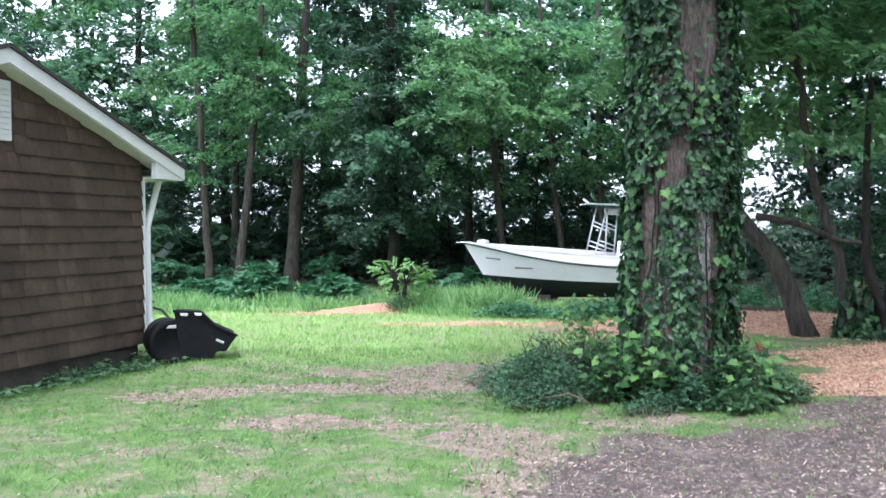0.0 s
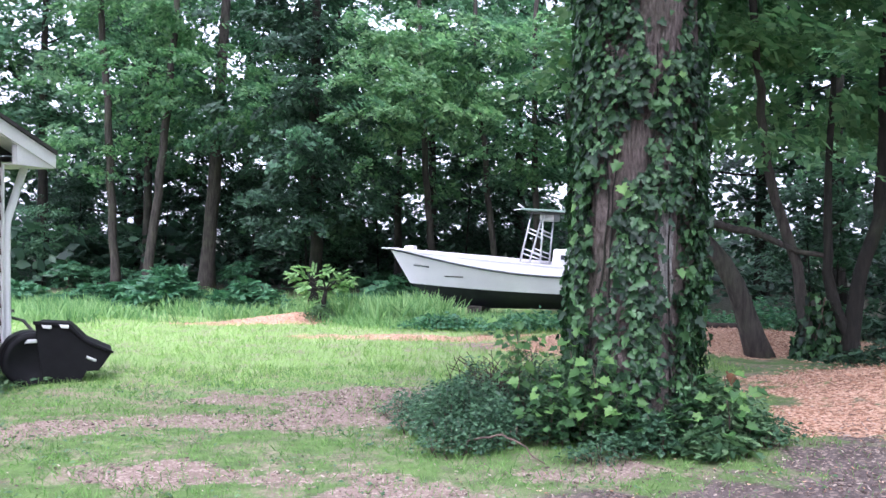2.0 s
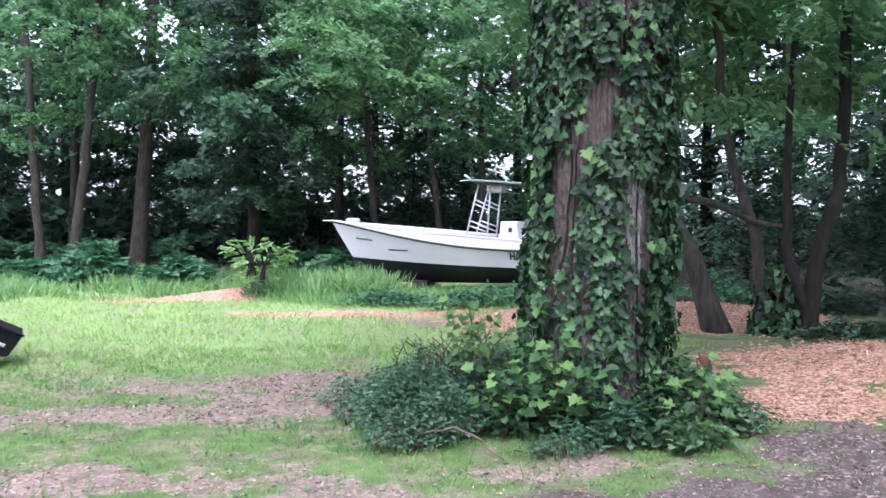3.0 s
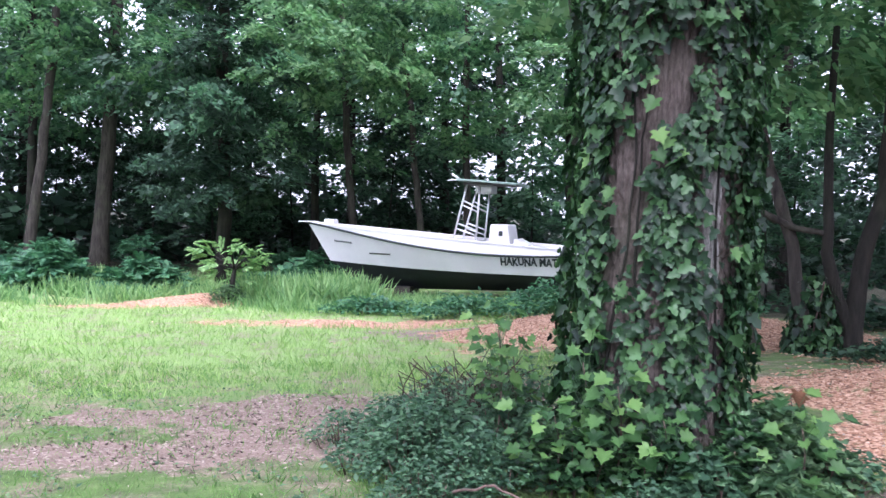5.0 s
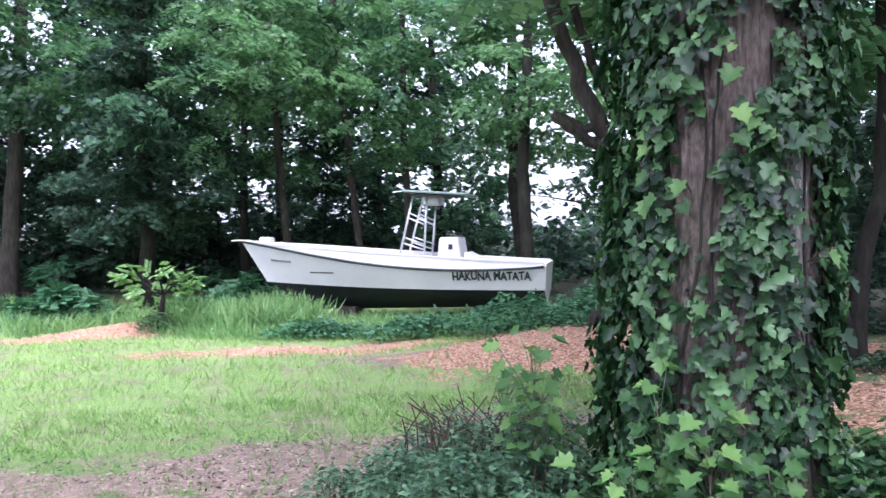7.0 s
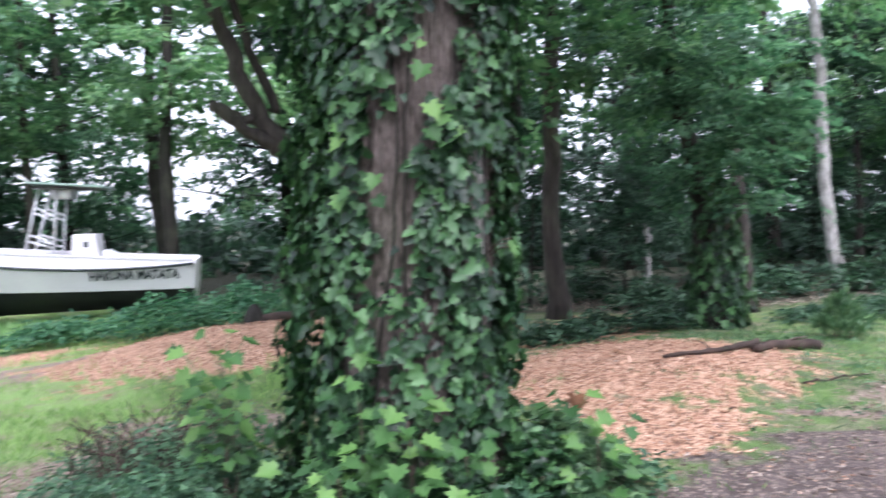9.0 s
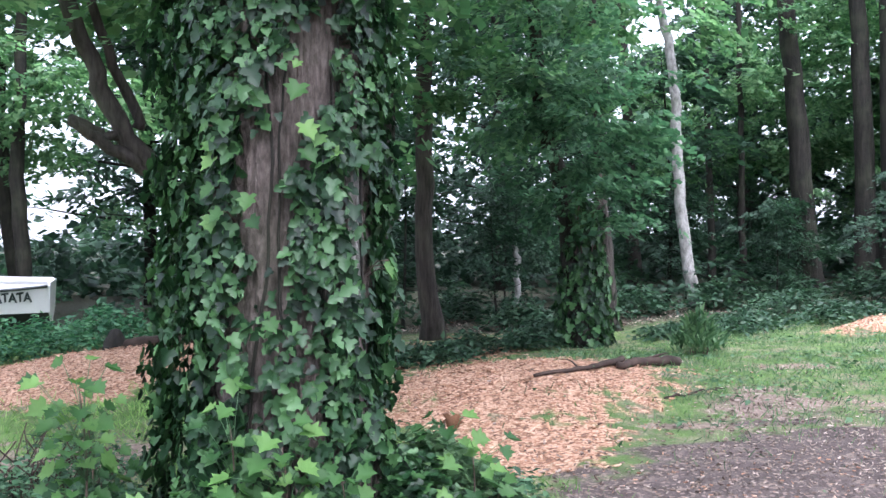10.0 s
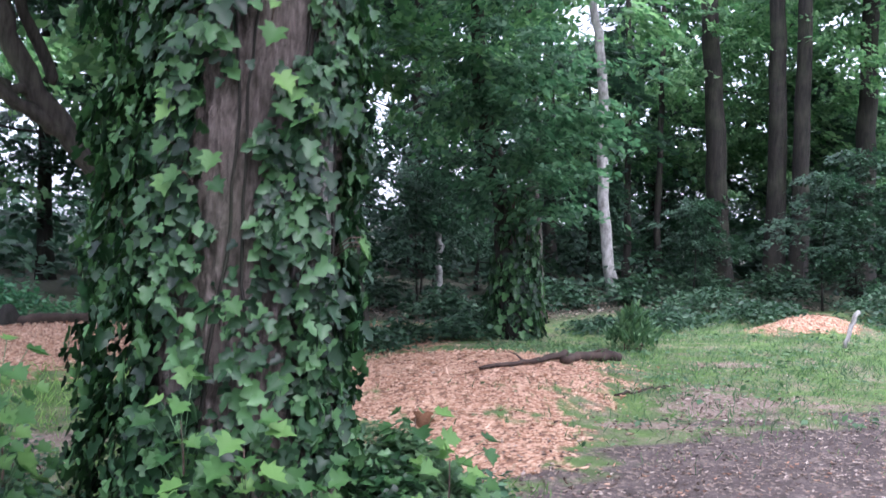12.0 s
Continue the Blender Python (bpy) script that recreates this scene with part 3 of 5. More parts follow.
def tree_parts(h, r, low, spread, count, template, size, lean=(0, 0), limbs=14, bend=0.15, sag=0.3):
    """Trunk with limbs, and crown mesh, for one kind of tree."""
    n = 14
    k = np.linspace(0, 1, n)
    pts = np.stack([lean[0] * k * h + bend * np.sin(3 * k + 1) - bend * math.sin(1), lean[1] * k * h + bend * np.sin(2.3 * k), k * h], -1)
    radii = r * (1 - 0.85 * k) + r * 0.45 * np.exp(-k * 26)
    wood = [tube_arrays(pts, radii, 10, 0.05)]
    cl, cd = [], []
    for i in range(limbs):
        f = low + (0.97 - low) * (i + rng.uniform(0, 0.8)) / limbs
        base = np.array([np.interp(f, k, pts[:, j]) for j in range(3)])
        ln = spread * (1.05 - 0.75 * (f - low) / (1 - low)) * rng.uniform(0.65, 1.15)
        az = i * 2.4 + rng.uniform(-0.5, 0.5)
        path = limb_path(base, az, 0, ln, ln * rng.uniform(-0.1, 0.45))
        wood.append(tube_arrays(path, np.linspace(r * 0.32 * (1.1 - f), 0.008, 6), 5))
        for q in path[2:]:
            cl.append(q)
            cd.append(ln)
    cl = np.array(cl)
    # twig ends: flat drooping sprays with gaps between them
    heads = max(8, count // 26)
    hw = rng.integers(0, len(cl), heads)
    hsp = np.array(cd)[hw] * 0.26 + 0.12
    head = cl[hw] + rng.normal(0, 1, (heads, 3)) * np.stack([hsp, hsp, hsp * 0.5], -1)
    pick = rng.integers(0, heads, count)
    which, sp = hw[pick], hsp[pick]
    tuft = rng.normal(0, 1, (count, 3)) * (0.42 * size + 0.1 * sp)[:, None] * (1.25, 1.25, 0.3)
    tuft[:, 2] -= 0.55 * (tuft[:, 0] ** 2 + tuft[:, 1] ** 2)
    off = head[pick] + tuft - cl[which]
    p = cl[which] + off
    away = unit(off + rng.normal(0, 0.25, (count, 3)) * sp[:, None] + (cl[which] - cl[which].mean(0)) * (0.12, 0.12, 0))
    axis = away * (1, 1, 0.25) + (0, 0, -sag)
    nrm = rng.normal(0, 0.4, (count, 3)) + (0, 0, 1)
    wood = [quads_mesh("trunk" if i == 0 else "limb", *w) for i, w in enumerate(wood)]
    return wood, leaves("crown", p, axis, nrm, size * rng.uniform(0.6, 1.35, count), template)


def make_kind(label, category, name, wood_mat, leaf_mat, **kw):
    wood, crown = tree_parts(**kw)
    for w in wood:
        w.materials.append(wood_mat)
    crown.materials.append(leaf_mat)
    return name, label, category, wood, crown


def plant(kind, x, y, turn=0.0, scale=1.0, group="trees of the wood", tilt=0.0):
    name, label, category, wood, crown = kind
    ob = new(name)
    ob.matrix_world = pose(x, y, float(height(x, y)) - 0.06, tilt, 0, turn) @ Matrix.Scale(scale, 4)
    tagged(ob, label, category, group)
    for w in wood:
        part("trunk" if w is wood[0] else "limb", w, None, ob)
    part("crown", crown, None, ob)
    return ob


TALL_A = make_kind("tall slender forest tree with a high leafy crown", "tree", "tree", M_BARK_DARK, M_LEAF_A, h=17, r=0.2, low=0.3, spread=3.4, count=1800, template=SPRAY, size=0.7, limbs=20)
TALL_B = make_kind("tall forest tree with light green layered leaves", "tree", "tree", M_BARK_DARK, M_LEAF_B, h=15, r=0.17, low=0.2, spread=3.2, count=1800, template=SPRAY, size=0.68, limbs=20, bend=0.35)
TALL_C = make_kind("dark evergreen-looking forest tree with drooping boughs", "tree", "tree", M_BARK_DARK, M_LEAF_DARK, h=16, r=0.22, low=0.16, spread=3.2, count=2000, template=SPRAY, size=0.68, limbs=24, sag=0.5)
# added out of view, only to keep low sky light off the front
TALL_UNSEEN = make_kind("unseen dark tree added behind the walker to block low sky light", "tree", "tree", M_BARK_DARK, M_LEAF_DARK, h=16, r=0.22, low=0.16, spread=3.4, count=700, template=SPRAY, size=1.1, limbs=18, sag=0.5)
SAPLING = make_kind("understorey sapling with flat layers of leaves, canopy shade put into their colour", "sapling", "sapling", M_BARK_DARK, M_LEAF_DARK, h=5.5, r=0.05, low=0.12, spread=1.9, count=820, template=SPRAY, size=0.49, limbs=14, sag=0.15)
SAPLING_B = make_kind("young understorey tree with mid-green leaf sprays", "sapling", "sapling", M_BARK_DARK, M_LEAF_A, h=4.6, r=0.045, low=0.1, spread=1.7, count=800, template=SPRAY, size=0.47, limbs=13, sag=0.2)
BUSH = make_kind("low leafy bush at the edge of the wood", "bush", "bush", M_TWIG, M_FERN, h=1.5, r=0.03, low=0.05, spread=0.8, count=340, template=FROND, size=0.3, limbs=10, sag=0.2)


frng = np.random.default_rng(21)


def near_any(x, y, spots, d):
    return any((x - a) ** 2 + (y - b) ** 2 < d * d for a, b in spots)


def single_tree(path, radii, label, wood_mat, leaf_mat=None, clumps=(), size=0.52, count=190, spread=0.8, branches=()):
    """A tree that stands out by its trunk: path in world metres, clumps of leaves about given points."""
    x, y, z = path[0]
    z = float(height(x, y)) - 0.08
    ob = thing("tree", x, y, z, label, "tree", "trees of the wood")
    o = np.array([x, y, z])
    pts = np.array(path, float) - o
    pts[0][2] = 0
    k = np.linspace(0, 1, len(pts))
    kk = np.linspace(0, 1, 22)
    fine = np.stack([np.interp(kk, k, pts[:, j]) for j in range(3)], -1)
    fine[1:-1] = (fine[:-2] + 2 * fine[1:-1] + fine[2:]) / 4
    fine[1:] += rng.normal(0, 0.02, (21, 3)) * (1, 1, 0)
    rr = np.interp(kk, np.linspace(0, 1, len(radii)), radii)
    rr = rr + rr[0] * 0.5 * np.exp(-kk * 22)
    v, f = tube_arrays(fine, rr, 12, 0.06)
    part("trunk", quads_mesh("trunk", v, f), wood_mat, ob)
    for bp, r0, r1 in branches:
        b = np.array(bp, float) - o
        q = np.linspace(0, 1, 12)
        b = np.stack([np.interp(q, np.linspace(0, 1, len(b)), b[:, j]) for j in range(3)], -1) + rng.normal(0, 0.015, (12, 3))
        v, f = tube_arrays(b, np.linspace(r0, r1, 12), 8, 0.08)
        part("limb", quads_mesh("limb", v, f), wood_mat, ob)
    if len(clumps):
        c = np.array(clumps, float) - o
        n = count * len(c)
        w = np.repeat(np.arange(len(c)), count)
        heads = rng.normal(0, 1, (len(c), 9, 3)) * spread * (1, 1, 0.7)
        tuft = rng.normal(0, 1, (n, 3)) * 0.42 * size * (1.3, 1.3, 0.35)
        tuft[:, 2] -= 0.6 * (tuft[:, 0] ** 2 + tuft[:, 1] ** 2)
        off = heads[w, rng.integers(0, 9, n)] + tuft
        ax = unit(off + rng.normal(0, 0.3, (n, 3))) * (1, 1, 0.3) + (0, 0, -0.35)
        part("crown", leaves("crown", c[w] + off, ax, rng.normal(0, 0.4, (n, 3)) + (0, 0, 1), size * rng.uniform(0.6, 1.3, n), SPRAY), leaf_mat, ob)
    return ob


spots = []


def landmark(path, *a, **k):
    spots.append(path[0][:2])
    return single_tree(path, *a, **k)


def tops(x, y, z0, z1, n, s):
    return [(x + frng.normal(0, s), y + frng.normal(0, s), frng.uniform(z0, z1)) for _ in range(n)]


# trunks at the far side of the lawn
landmark([(-8.7, 31.8, 0), (-8.9, 31.8, 4), (-9.2, 31.8, 9), (-9.4, 31.8, 14)], [0.15, 0.13, 0.11, 0.06], "slim straight forest tree with bare lower trunk", M_BARK_GREY, M_LEAF_B, tops(-9.2, 31.4, 4.5, 12, 9, 1.4))
landmark([(-7.4, 30.6, 0), (-7.0, 30.6, 3), (-6.5, 30.6, 8), (-6.2, 30.6, 13)], [0.16, 0.14, 0.11, 0.06], "slim forest tree leaning a little, bare lower trunk", M_BARK_GREY, M_LEAF_B, tops(-6.6, 30.4, 5, 12, 8, 1.2))
landmark([(-5.8, 32.5, 0), (-5.5, 32.5, 4), (-5.2, 32.5, 9), (-4.8, 32.5, 15)], [0.26, 0.22, 0.17, 0.08], "stout forest tree with grey-brown bark", M_BARK_GREY, M_LEAF_A, tops(-4.6, 32.0, 5.0, 13, 10, 1.4))
landmark([(2.2, 29.2, 0), (1.9, 29.2, 2.5), (1.6, 29.2, 7), (1.5, 29.2, 12)], [0.13, 0.11, 0.09, 0.05], "pale slender tree behind the boat", M_BARK_GREY, M_LEAF_LIT, [(0.4, 26.5, 6.4), (1.6, 26.5, 6.6), (0.3, 26.4, 5.3), (2.9, 26.6, 6.5), (2.3, 26.5, 5.3), (1.2, 26.3, 5.6), (0.6, 26.6, 7.5), (2.0, 26.8, 7.6), (3.6, 27, 7.4)], spread=0.55, size=0.46, count=230)
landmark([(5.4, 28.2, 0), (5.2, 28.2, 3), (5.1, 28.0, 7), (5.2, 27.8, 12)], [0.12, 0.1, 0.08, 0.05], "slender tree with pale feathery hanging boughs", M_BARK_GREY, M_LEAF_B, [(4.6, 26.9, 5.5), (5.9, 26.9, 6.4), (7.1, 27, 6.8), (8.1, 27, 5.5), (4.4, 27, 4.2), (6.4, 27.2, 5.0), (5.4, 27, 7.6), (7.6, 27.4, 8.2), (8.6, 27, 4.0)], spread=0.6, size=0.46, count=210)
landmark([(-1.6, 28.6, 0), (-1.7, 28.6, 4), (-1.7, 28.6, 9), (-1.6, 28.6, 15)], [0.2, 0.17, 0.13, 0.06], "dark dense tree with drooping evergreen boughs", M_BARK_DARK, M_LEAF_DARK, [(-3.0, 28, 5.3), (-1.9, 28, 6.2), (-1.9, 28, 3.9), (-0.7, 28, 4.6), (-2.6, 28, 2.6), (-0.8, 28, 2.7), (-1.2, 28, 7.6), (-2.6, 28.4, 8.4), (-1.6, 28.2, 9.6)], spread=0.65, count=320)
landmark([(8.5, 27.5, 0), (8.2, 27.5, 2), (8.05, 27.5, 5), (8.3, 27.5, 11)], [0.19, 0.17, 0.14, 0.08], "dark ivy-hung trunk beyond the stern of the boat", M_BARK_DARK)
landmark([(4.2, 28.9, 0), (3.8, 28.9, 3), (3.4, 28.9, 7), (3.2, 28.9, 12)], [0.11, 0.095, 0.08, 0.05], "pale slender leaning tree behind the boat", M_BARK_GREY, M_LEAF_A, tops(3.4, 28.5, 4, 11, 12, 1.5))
landmark([(7.4, 24.6, 0), (7.3, 24.6, 3), (7.5, 24.6, 7), (7.7, 24.6, 12)], [0.17, 0.15, 0.11, 0.05], "dark-trunked tree beyond the stern of the boat", M_BARK_DARK, M_LEAF_LIT, tops(8.6, 25.6, 3.6, 9.5, 12, 1.3), spread=0.7)
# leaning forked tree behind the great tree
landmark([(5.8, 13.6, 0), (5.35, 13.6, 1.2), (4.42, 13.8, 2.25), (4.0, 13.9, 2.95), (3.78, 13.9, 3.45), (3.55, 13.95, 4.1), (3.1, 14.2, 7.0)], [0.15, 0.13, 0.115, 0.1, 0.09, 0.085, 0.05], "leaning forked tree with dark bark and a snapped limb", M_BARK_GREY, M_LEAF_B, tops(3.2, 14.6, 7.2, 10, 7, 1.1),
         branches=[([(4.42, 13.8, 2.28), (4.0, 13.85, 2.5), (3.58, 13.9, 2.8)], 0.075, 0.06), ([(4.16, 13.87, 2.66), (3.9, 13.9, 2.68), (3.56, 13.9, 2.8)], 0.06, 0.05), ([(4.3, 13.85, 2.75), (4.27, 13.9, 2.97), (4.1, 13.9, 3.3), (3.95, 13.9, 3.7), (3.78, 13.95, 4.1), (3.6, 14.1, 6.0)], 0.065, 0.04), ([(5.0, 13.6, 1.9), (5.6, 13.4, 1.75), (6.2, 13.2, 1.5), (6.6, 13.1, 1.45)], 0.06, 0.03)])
landmark([(6.35, 13.3, 0), (6.15, 13.3, 1.4), (5.75, 13.4, 2.6), (5.6, 13.5, 4.4), (5.4, 13.6, 8)], [0.09, 0.075, 0.065, 0.055, 0.04], "slim grey tree with leafy crown", M_BARK_GREY, M_LEAF_LIT, tops(5.6, 13.9, 4.2, 8.5, 9, 1.2))
landmark([(6.75, 13.0, 0), (6.9, 13.0, 1.0), (7.3, 13.1, 2.4), (7.4, 13.2, 5), (7.4, 13.2, 9)], [0.12, 0.1, 0.085, 0.07, 0.05], "dark multi-stemmed tree at the wood's edge", M_BARK_DARK, M_LEAF_B, tops(7.3, 13.6, 4.0, 9, 10, 1.3),
         branches=[([(6.8, 13.0, 0.2), (6.5, 13.1, 1.1), (6.55, 13.2, 2.2), (6.7, 13.4, 4)], 0.09, 0.04)])
# right-hand wood
landmark([(9.55, 14.5, 0), (9.4, 14.5, 1.8), (9.42, 14.5, 3.5), (9.47, 14.5, 5.3), (9.5, 14.6, 10)], [0.16, 0.14, 0.13, 0.12, 0.07], "straight reddish-brown trunk standing in wood chips", M_BARK_GREY, M_LEAF_B, tops(9.2, 15.0, 4.2, 10, 9, 1.4))
landmark([(11.7, 12.52, 0), (11.7, 12.66, 1.75), (11.7, 12.75, 3.6), (11.7, 12.82, 5.45), (11.7, 12.9, 9)], [0.11, 0.1, 0.085, 0.075, 0.05], "slim pole-like tree with bare lower trunk", M_BARK_GREY, M_LEAF_B, tops(11.6, 13, 3.6, 9, 10, 1.1), spread=0.6, size=0.4)
landmark([(16.6, 13.4, 0), (16.6, 13.56, 0.7), (16.6, 13.71, 1.8), (16.6, 13.78, 3.0), (16.6, 13.8, 4.25), (16.6, 13.88, 5.45), (16.6, 14.09, 6.2), (16.4, 14.3, 9)], [0.14, 0.125, 0.12, 0.115, 0.11, 0.1, 0.09, 0.05], "crooked pale grey bare trunk", M_BIRCH, M_LEAF_B, tops(16.4, 14.2, 7, 9.5, 4, 1.0))
landmark([(13.3, 15.6, 0), (13.3, 15.65, 1.0), (13.28, 15.67, 1.6)], [0.07, 0.06, 0.045], "short pale dead stem", M_BIRCH)
# some crowns take the leaf colour with light painted in
for bx, by, br, lean, crown in ((21.0, 12.55, 0.28, 0.07, M_LEAF_LIT), (21.2, 11.3, 0.25, 0.02, M_LEAF_LIT), (21.2, 10.75, 0.22, 0.01, M_LEAF_B), (21.0, 17.3, 0.18, 0.04, M_LEAF_LIT), (21.0, 15.0, 0.1, 0.03, M_LEAF_B), (21.0, 14.2, 0.09, 0.0, M_LEAF_LIT), (22.5, 9.6, 0.26, 0.0, M_LEAF_B)):
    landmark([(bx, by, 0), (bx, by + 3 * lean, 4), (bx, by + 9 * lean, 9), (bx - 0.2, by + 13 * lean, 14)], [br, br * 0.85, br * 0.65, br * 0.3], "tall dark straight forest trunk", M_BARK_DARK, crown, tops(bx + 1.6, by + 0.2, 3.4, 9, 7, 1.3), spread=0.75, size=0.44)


GLADES = ((-14.5, -9), (20, 24.5), (57.5, 64.5), (67.5, 74))  # bearings in which the wood is thin and the sky shows


def scatter(kinds, count, depth, gap, scale, group, x0=-26, x1=40):
    made = tries = 0
    while made < count and tries < 8000:
        tries += 1
        x = frng.uniform(x0, x1)
        y = float(woods_edge(x)) + frng.uniform(*depth)
        way = math.degrees(math.atan2(x + 0.2, y - 5))
        if scale[1] < 1.22 and scale[0] > 0.8 and any(a < way < b for a, b in GLADES):
            continue
        if 68.5 < way < 73 and depth[1] > 5:
            continue
        if near_any(x, y, spots, gap) or math.hypot(x, y - 5) > 62:
            continue
        spots.append((x, y))
        plant(kinds[frng.integers(0, len(kinds))], x, y, frng.uniform(0, 360), frng.uniform(*scale), group)
        made += 1


scatter([TALL_A, TALL_B, TALL_C, TALL_B], 20, (3, 13), 3.8, (0.85, 1.2), "trees of the wood")
scatter([TALL_C, TALL_A], 7, (14, 26), 4.5, (0.9, 1.2), "trees of the wood")
scatter([SAPLING, SAPLING_B, SAPLING], 46, (2.5, 10), 1.6, (0.6, 1.15), "saplings of the understorey")
scatter([SAPLING, SAPLING_B], 10, (10, 21), 2.0, (1.2, 1.9), "saplings of the understorey")
scatter([BUSH], 12, (-0.2, 2.2), 1.0, (0.5, 0.9), "bushes along the wood", -20, 7)
for x, y, k in ((17.2, 9.4, 0.5), (18.6, 7.9, 0.6), (16.8, 11.8, 0.4), (19.6, 9.2, 0.62), (20.4, 6.8, 0.75), (12.6, 15.6, 0.5), (13.9, 16.2, 0.5), (15.6, 15.6, 0.45), (18.2, 14.4, 0.5), (20.2, 12.8, 0.45), (10.8, 16.4, 0.7)):
    plant(SAPLING, x, y, frng.uniform(0, 360), k, "saplings of the understorey")
# unseen trees added behind the walker to close the clearing and block horizon light
for x, y in ((-16, -9), (-8, -14), (1, -15), (9, -13), (17, -8)):
    plant(TALL_UNSEEN, x, y, frng.uniform(0, 360), 1.1)


def far_woods():
    """The far side of the wood as one mass of leaf tufts, thin where sky shows."""
    n = 11000
    way = frng.uniform(-40, 100, n)
    z = 14.0 * frng.beta(1.0, 1.35, n)
    d = frng.uniform(40, 54, n)
    ok = np.ones(n, bool)
    for a, b in GLADES:
        ok &= ~((way > a) & (way < b) & (frng.uniform(0, 1, n) < np.where(z > 2.4, 0.62 if a > 50 else 0.85, 0.2)))
    ok &= frng.uniform(0, 1, n) < 0.75 + 0.5 * np.sin(way * 0.9) * np.sin(z * 0.7 + way * 0.31)
    way, z, d = np.radians(way[ok]), z[ok], d[ok]
    n = len(z)
    m = 3600
    way = np.concatenate([way, np.radians(frng.uniform(-40, 100, m))])
    z = np.concatenate([z, 2.3 * frng.beta(1.0, 1.2, m)])
    d = np.concatenate([d, frng.uniform(31, 40, m)])
    n = len(z)
    p = np.stack([d * np.sin(way), 5 + d * np.cos(way), z - 0.3], -1)
    ax = frng.normal(0, 1, (n, 3)) * (1, 1, 0.4)
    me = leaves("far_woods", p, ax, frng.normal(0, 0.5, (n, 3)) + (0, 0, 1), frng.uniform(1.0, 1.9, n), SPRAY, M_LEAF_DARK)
    tagged(new("far_woods", me), "dense dark foliage of the far woods", "woods", kind="stuff")


far_woods()

# ---- shed ----
SHED = pose(-4.6, 13.0, 0, 0, 0, 72.0)  # local x runs along the gable wall to its far corner, y into the shed
shed = new("shed")
shed.matrix_world = SHED
tagged(shed, "small shed with weathered brown wood shingles and white trim", "shed")
W, EAVE, APEX, OV, RK = 5.56, 2.95, 3.93, 0.7, 0.3
# wall body, from x=-W to 0
bm = bmesh.new()
prof = [(-W, 0.02), (0, 0.02), (0, EAVE), (-W / 2, APEX - 0.1), (-W, EAVE)]
for y in (0.0, 7.0):
    bm.faces.new([bm.verts.new((x, y, z)) for x, z in prof])
bm.verts.ensure_lookup_table()
for i in range(5):
    j = (i + 1) % 5
    bm.faces.new([bm.verts[i], bm.verts[j], bm.verts[5 + j], bm.verts[5 + i]])
bmesh.ops.recalc_face_normals(bm, faces=bm.faces)
part("wall", bm, M_SHINGLE, shed, "shingled gable wall")
part("foundation", box((-W + 0.05, 0.05, -0.6), (-0.05, 6.95, 0.02)), M_BLOCK, shed, "dark block foundation")
pitch = (APEX - EAVE + 0.0) / (W / 2)


def slab(x0, z0, x1, z1, y0, y1, th):
    bm = bmesh.new()
    v = [bm.verts.new((x, y, z + d)) for y in (y0, y1) for x, z, d in ((x0, z0, 0), (x1, z1, 0), (x1, z1, th), (x0, z0, th))]
    for q in ((0, 1, 2, 3), (7, 6, 5, 4), (0, 4, 5, 1), (1, 5, 6, 2), (2, 6, 7, 3), (3, 7, 4, 0)):
        bm.faces.new([v[i] for i in q])
    bmesh.ops.recalc_face_normals(bm, faces=bm.faces)
    return bm


zr = APEX
ze = APEX - pitch * (W / 2 + OV)
for side in (1, -1):
    xc, xe = -W / 2, -W / 2 + side * (W / 2 + OV)
    part("roof", slab(xc, zr + 0.02, xe, ze + 0.02, -RK - 0.03, 7.0 + RK, 0.05), M_ROOF, shed, "dark asphalt shingle roof slope")
    part("rake_board", slab(xc, zr - 0.16, xe, ze - 0.16, -RK, -RK + 0.03, 0.175), M_WHITE, shed, "white painted rake board")
    part("soffit", slab(xc, zr - 0.17, xe, ze - 0.17, -RK + 0.032, -0.002, 0.02), M_WHITE, shed, "white soffit board")
part("eave_box", box((0.02, -RK + 0.034, ze - 0.17), (OV - 0.02, 7.0, ze - 0.15)), M_WHITE, shed, "white boxed eave")
bm = bmesh.new()
v = [bm.verts.new((x, -0.28, z)) for x, z in ((0.0, ze - 0.17), (OV - 0.02, ze - 0.17), (OV - 0.02, ze - 0.1), (0.0, ze - 0.1 + pitch * OV))]
v2 = [bm.verts.new((q.co.x, -0.2, q.co.z)) for q in v]
bm.faces.new(v), bm.faces.new(v2[::-1])
for i in range(4):
    bm.faces.new([v[i], v2[i], v2[(i + 1) % 4], v[(i + 1) % 4]])
bmesh.ops.recalc_face_normals(bm, faces=bm.faces)
part("eave_return", bm, M_WHITE, shed, "white triangular eave return")
part("corner_board", box((0.004, -0.062, 0.03), (0.035, 0.1, ze - 0.17), 0.004), M_WHITE, shed, "white corner board")
part("gutter", box((OV - 0.02, -0.25, ze - 0.08), (OV + 0.08, 7.0, ze + 0.01), 0.02), M_WHITE, shed, "white eave gutter")
tube("downspout", [(0.52, 0.06, ze - 0.06), (0.52, 0.06, ze - 0.2), (0.49, 0.06, ze - 0.26), (0.16, 0.0, 1.84), (0.13, -0.01, 1.78), (0.13, -0.01, 1.0), (0.14, -0.02, 0.2), (0.16, -0.06, 0.02)], 0.05, M_WHITE, shed, 10, "white metal downspout")
vent = part("gable_vent", box((-W / 2 - 0.26, -0.055, 2.86), (-W / 2 + 0.26, 0.02, 3.6), 0.008), M_WHITE, shed, "white louvred gable vent")
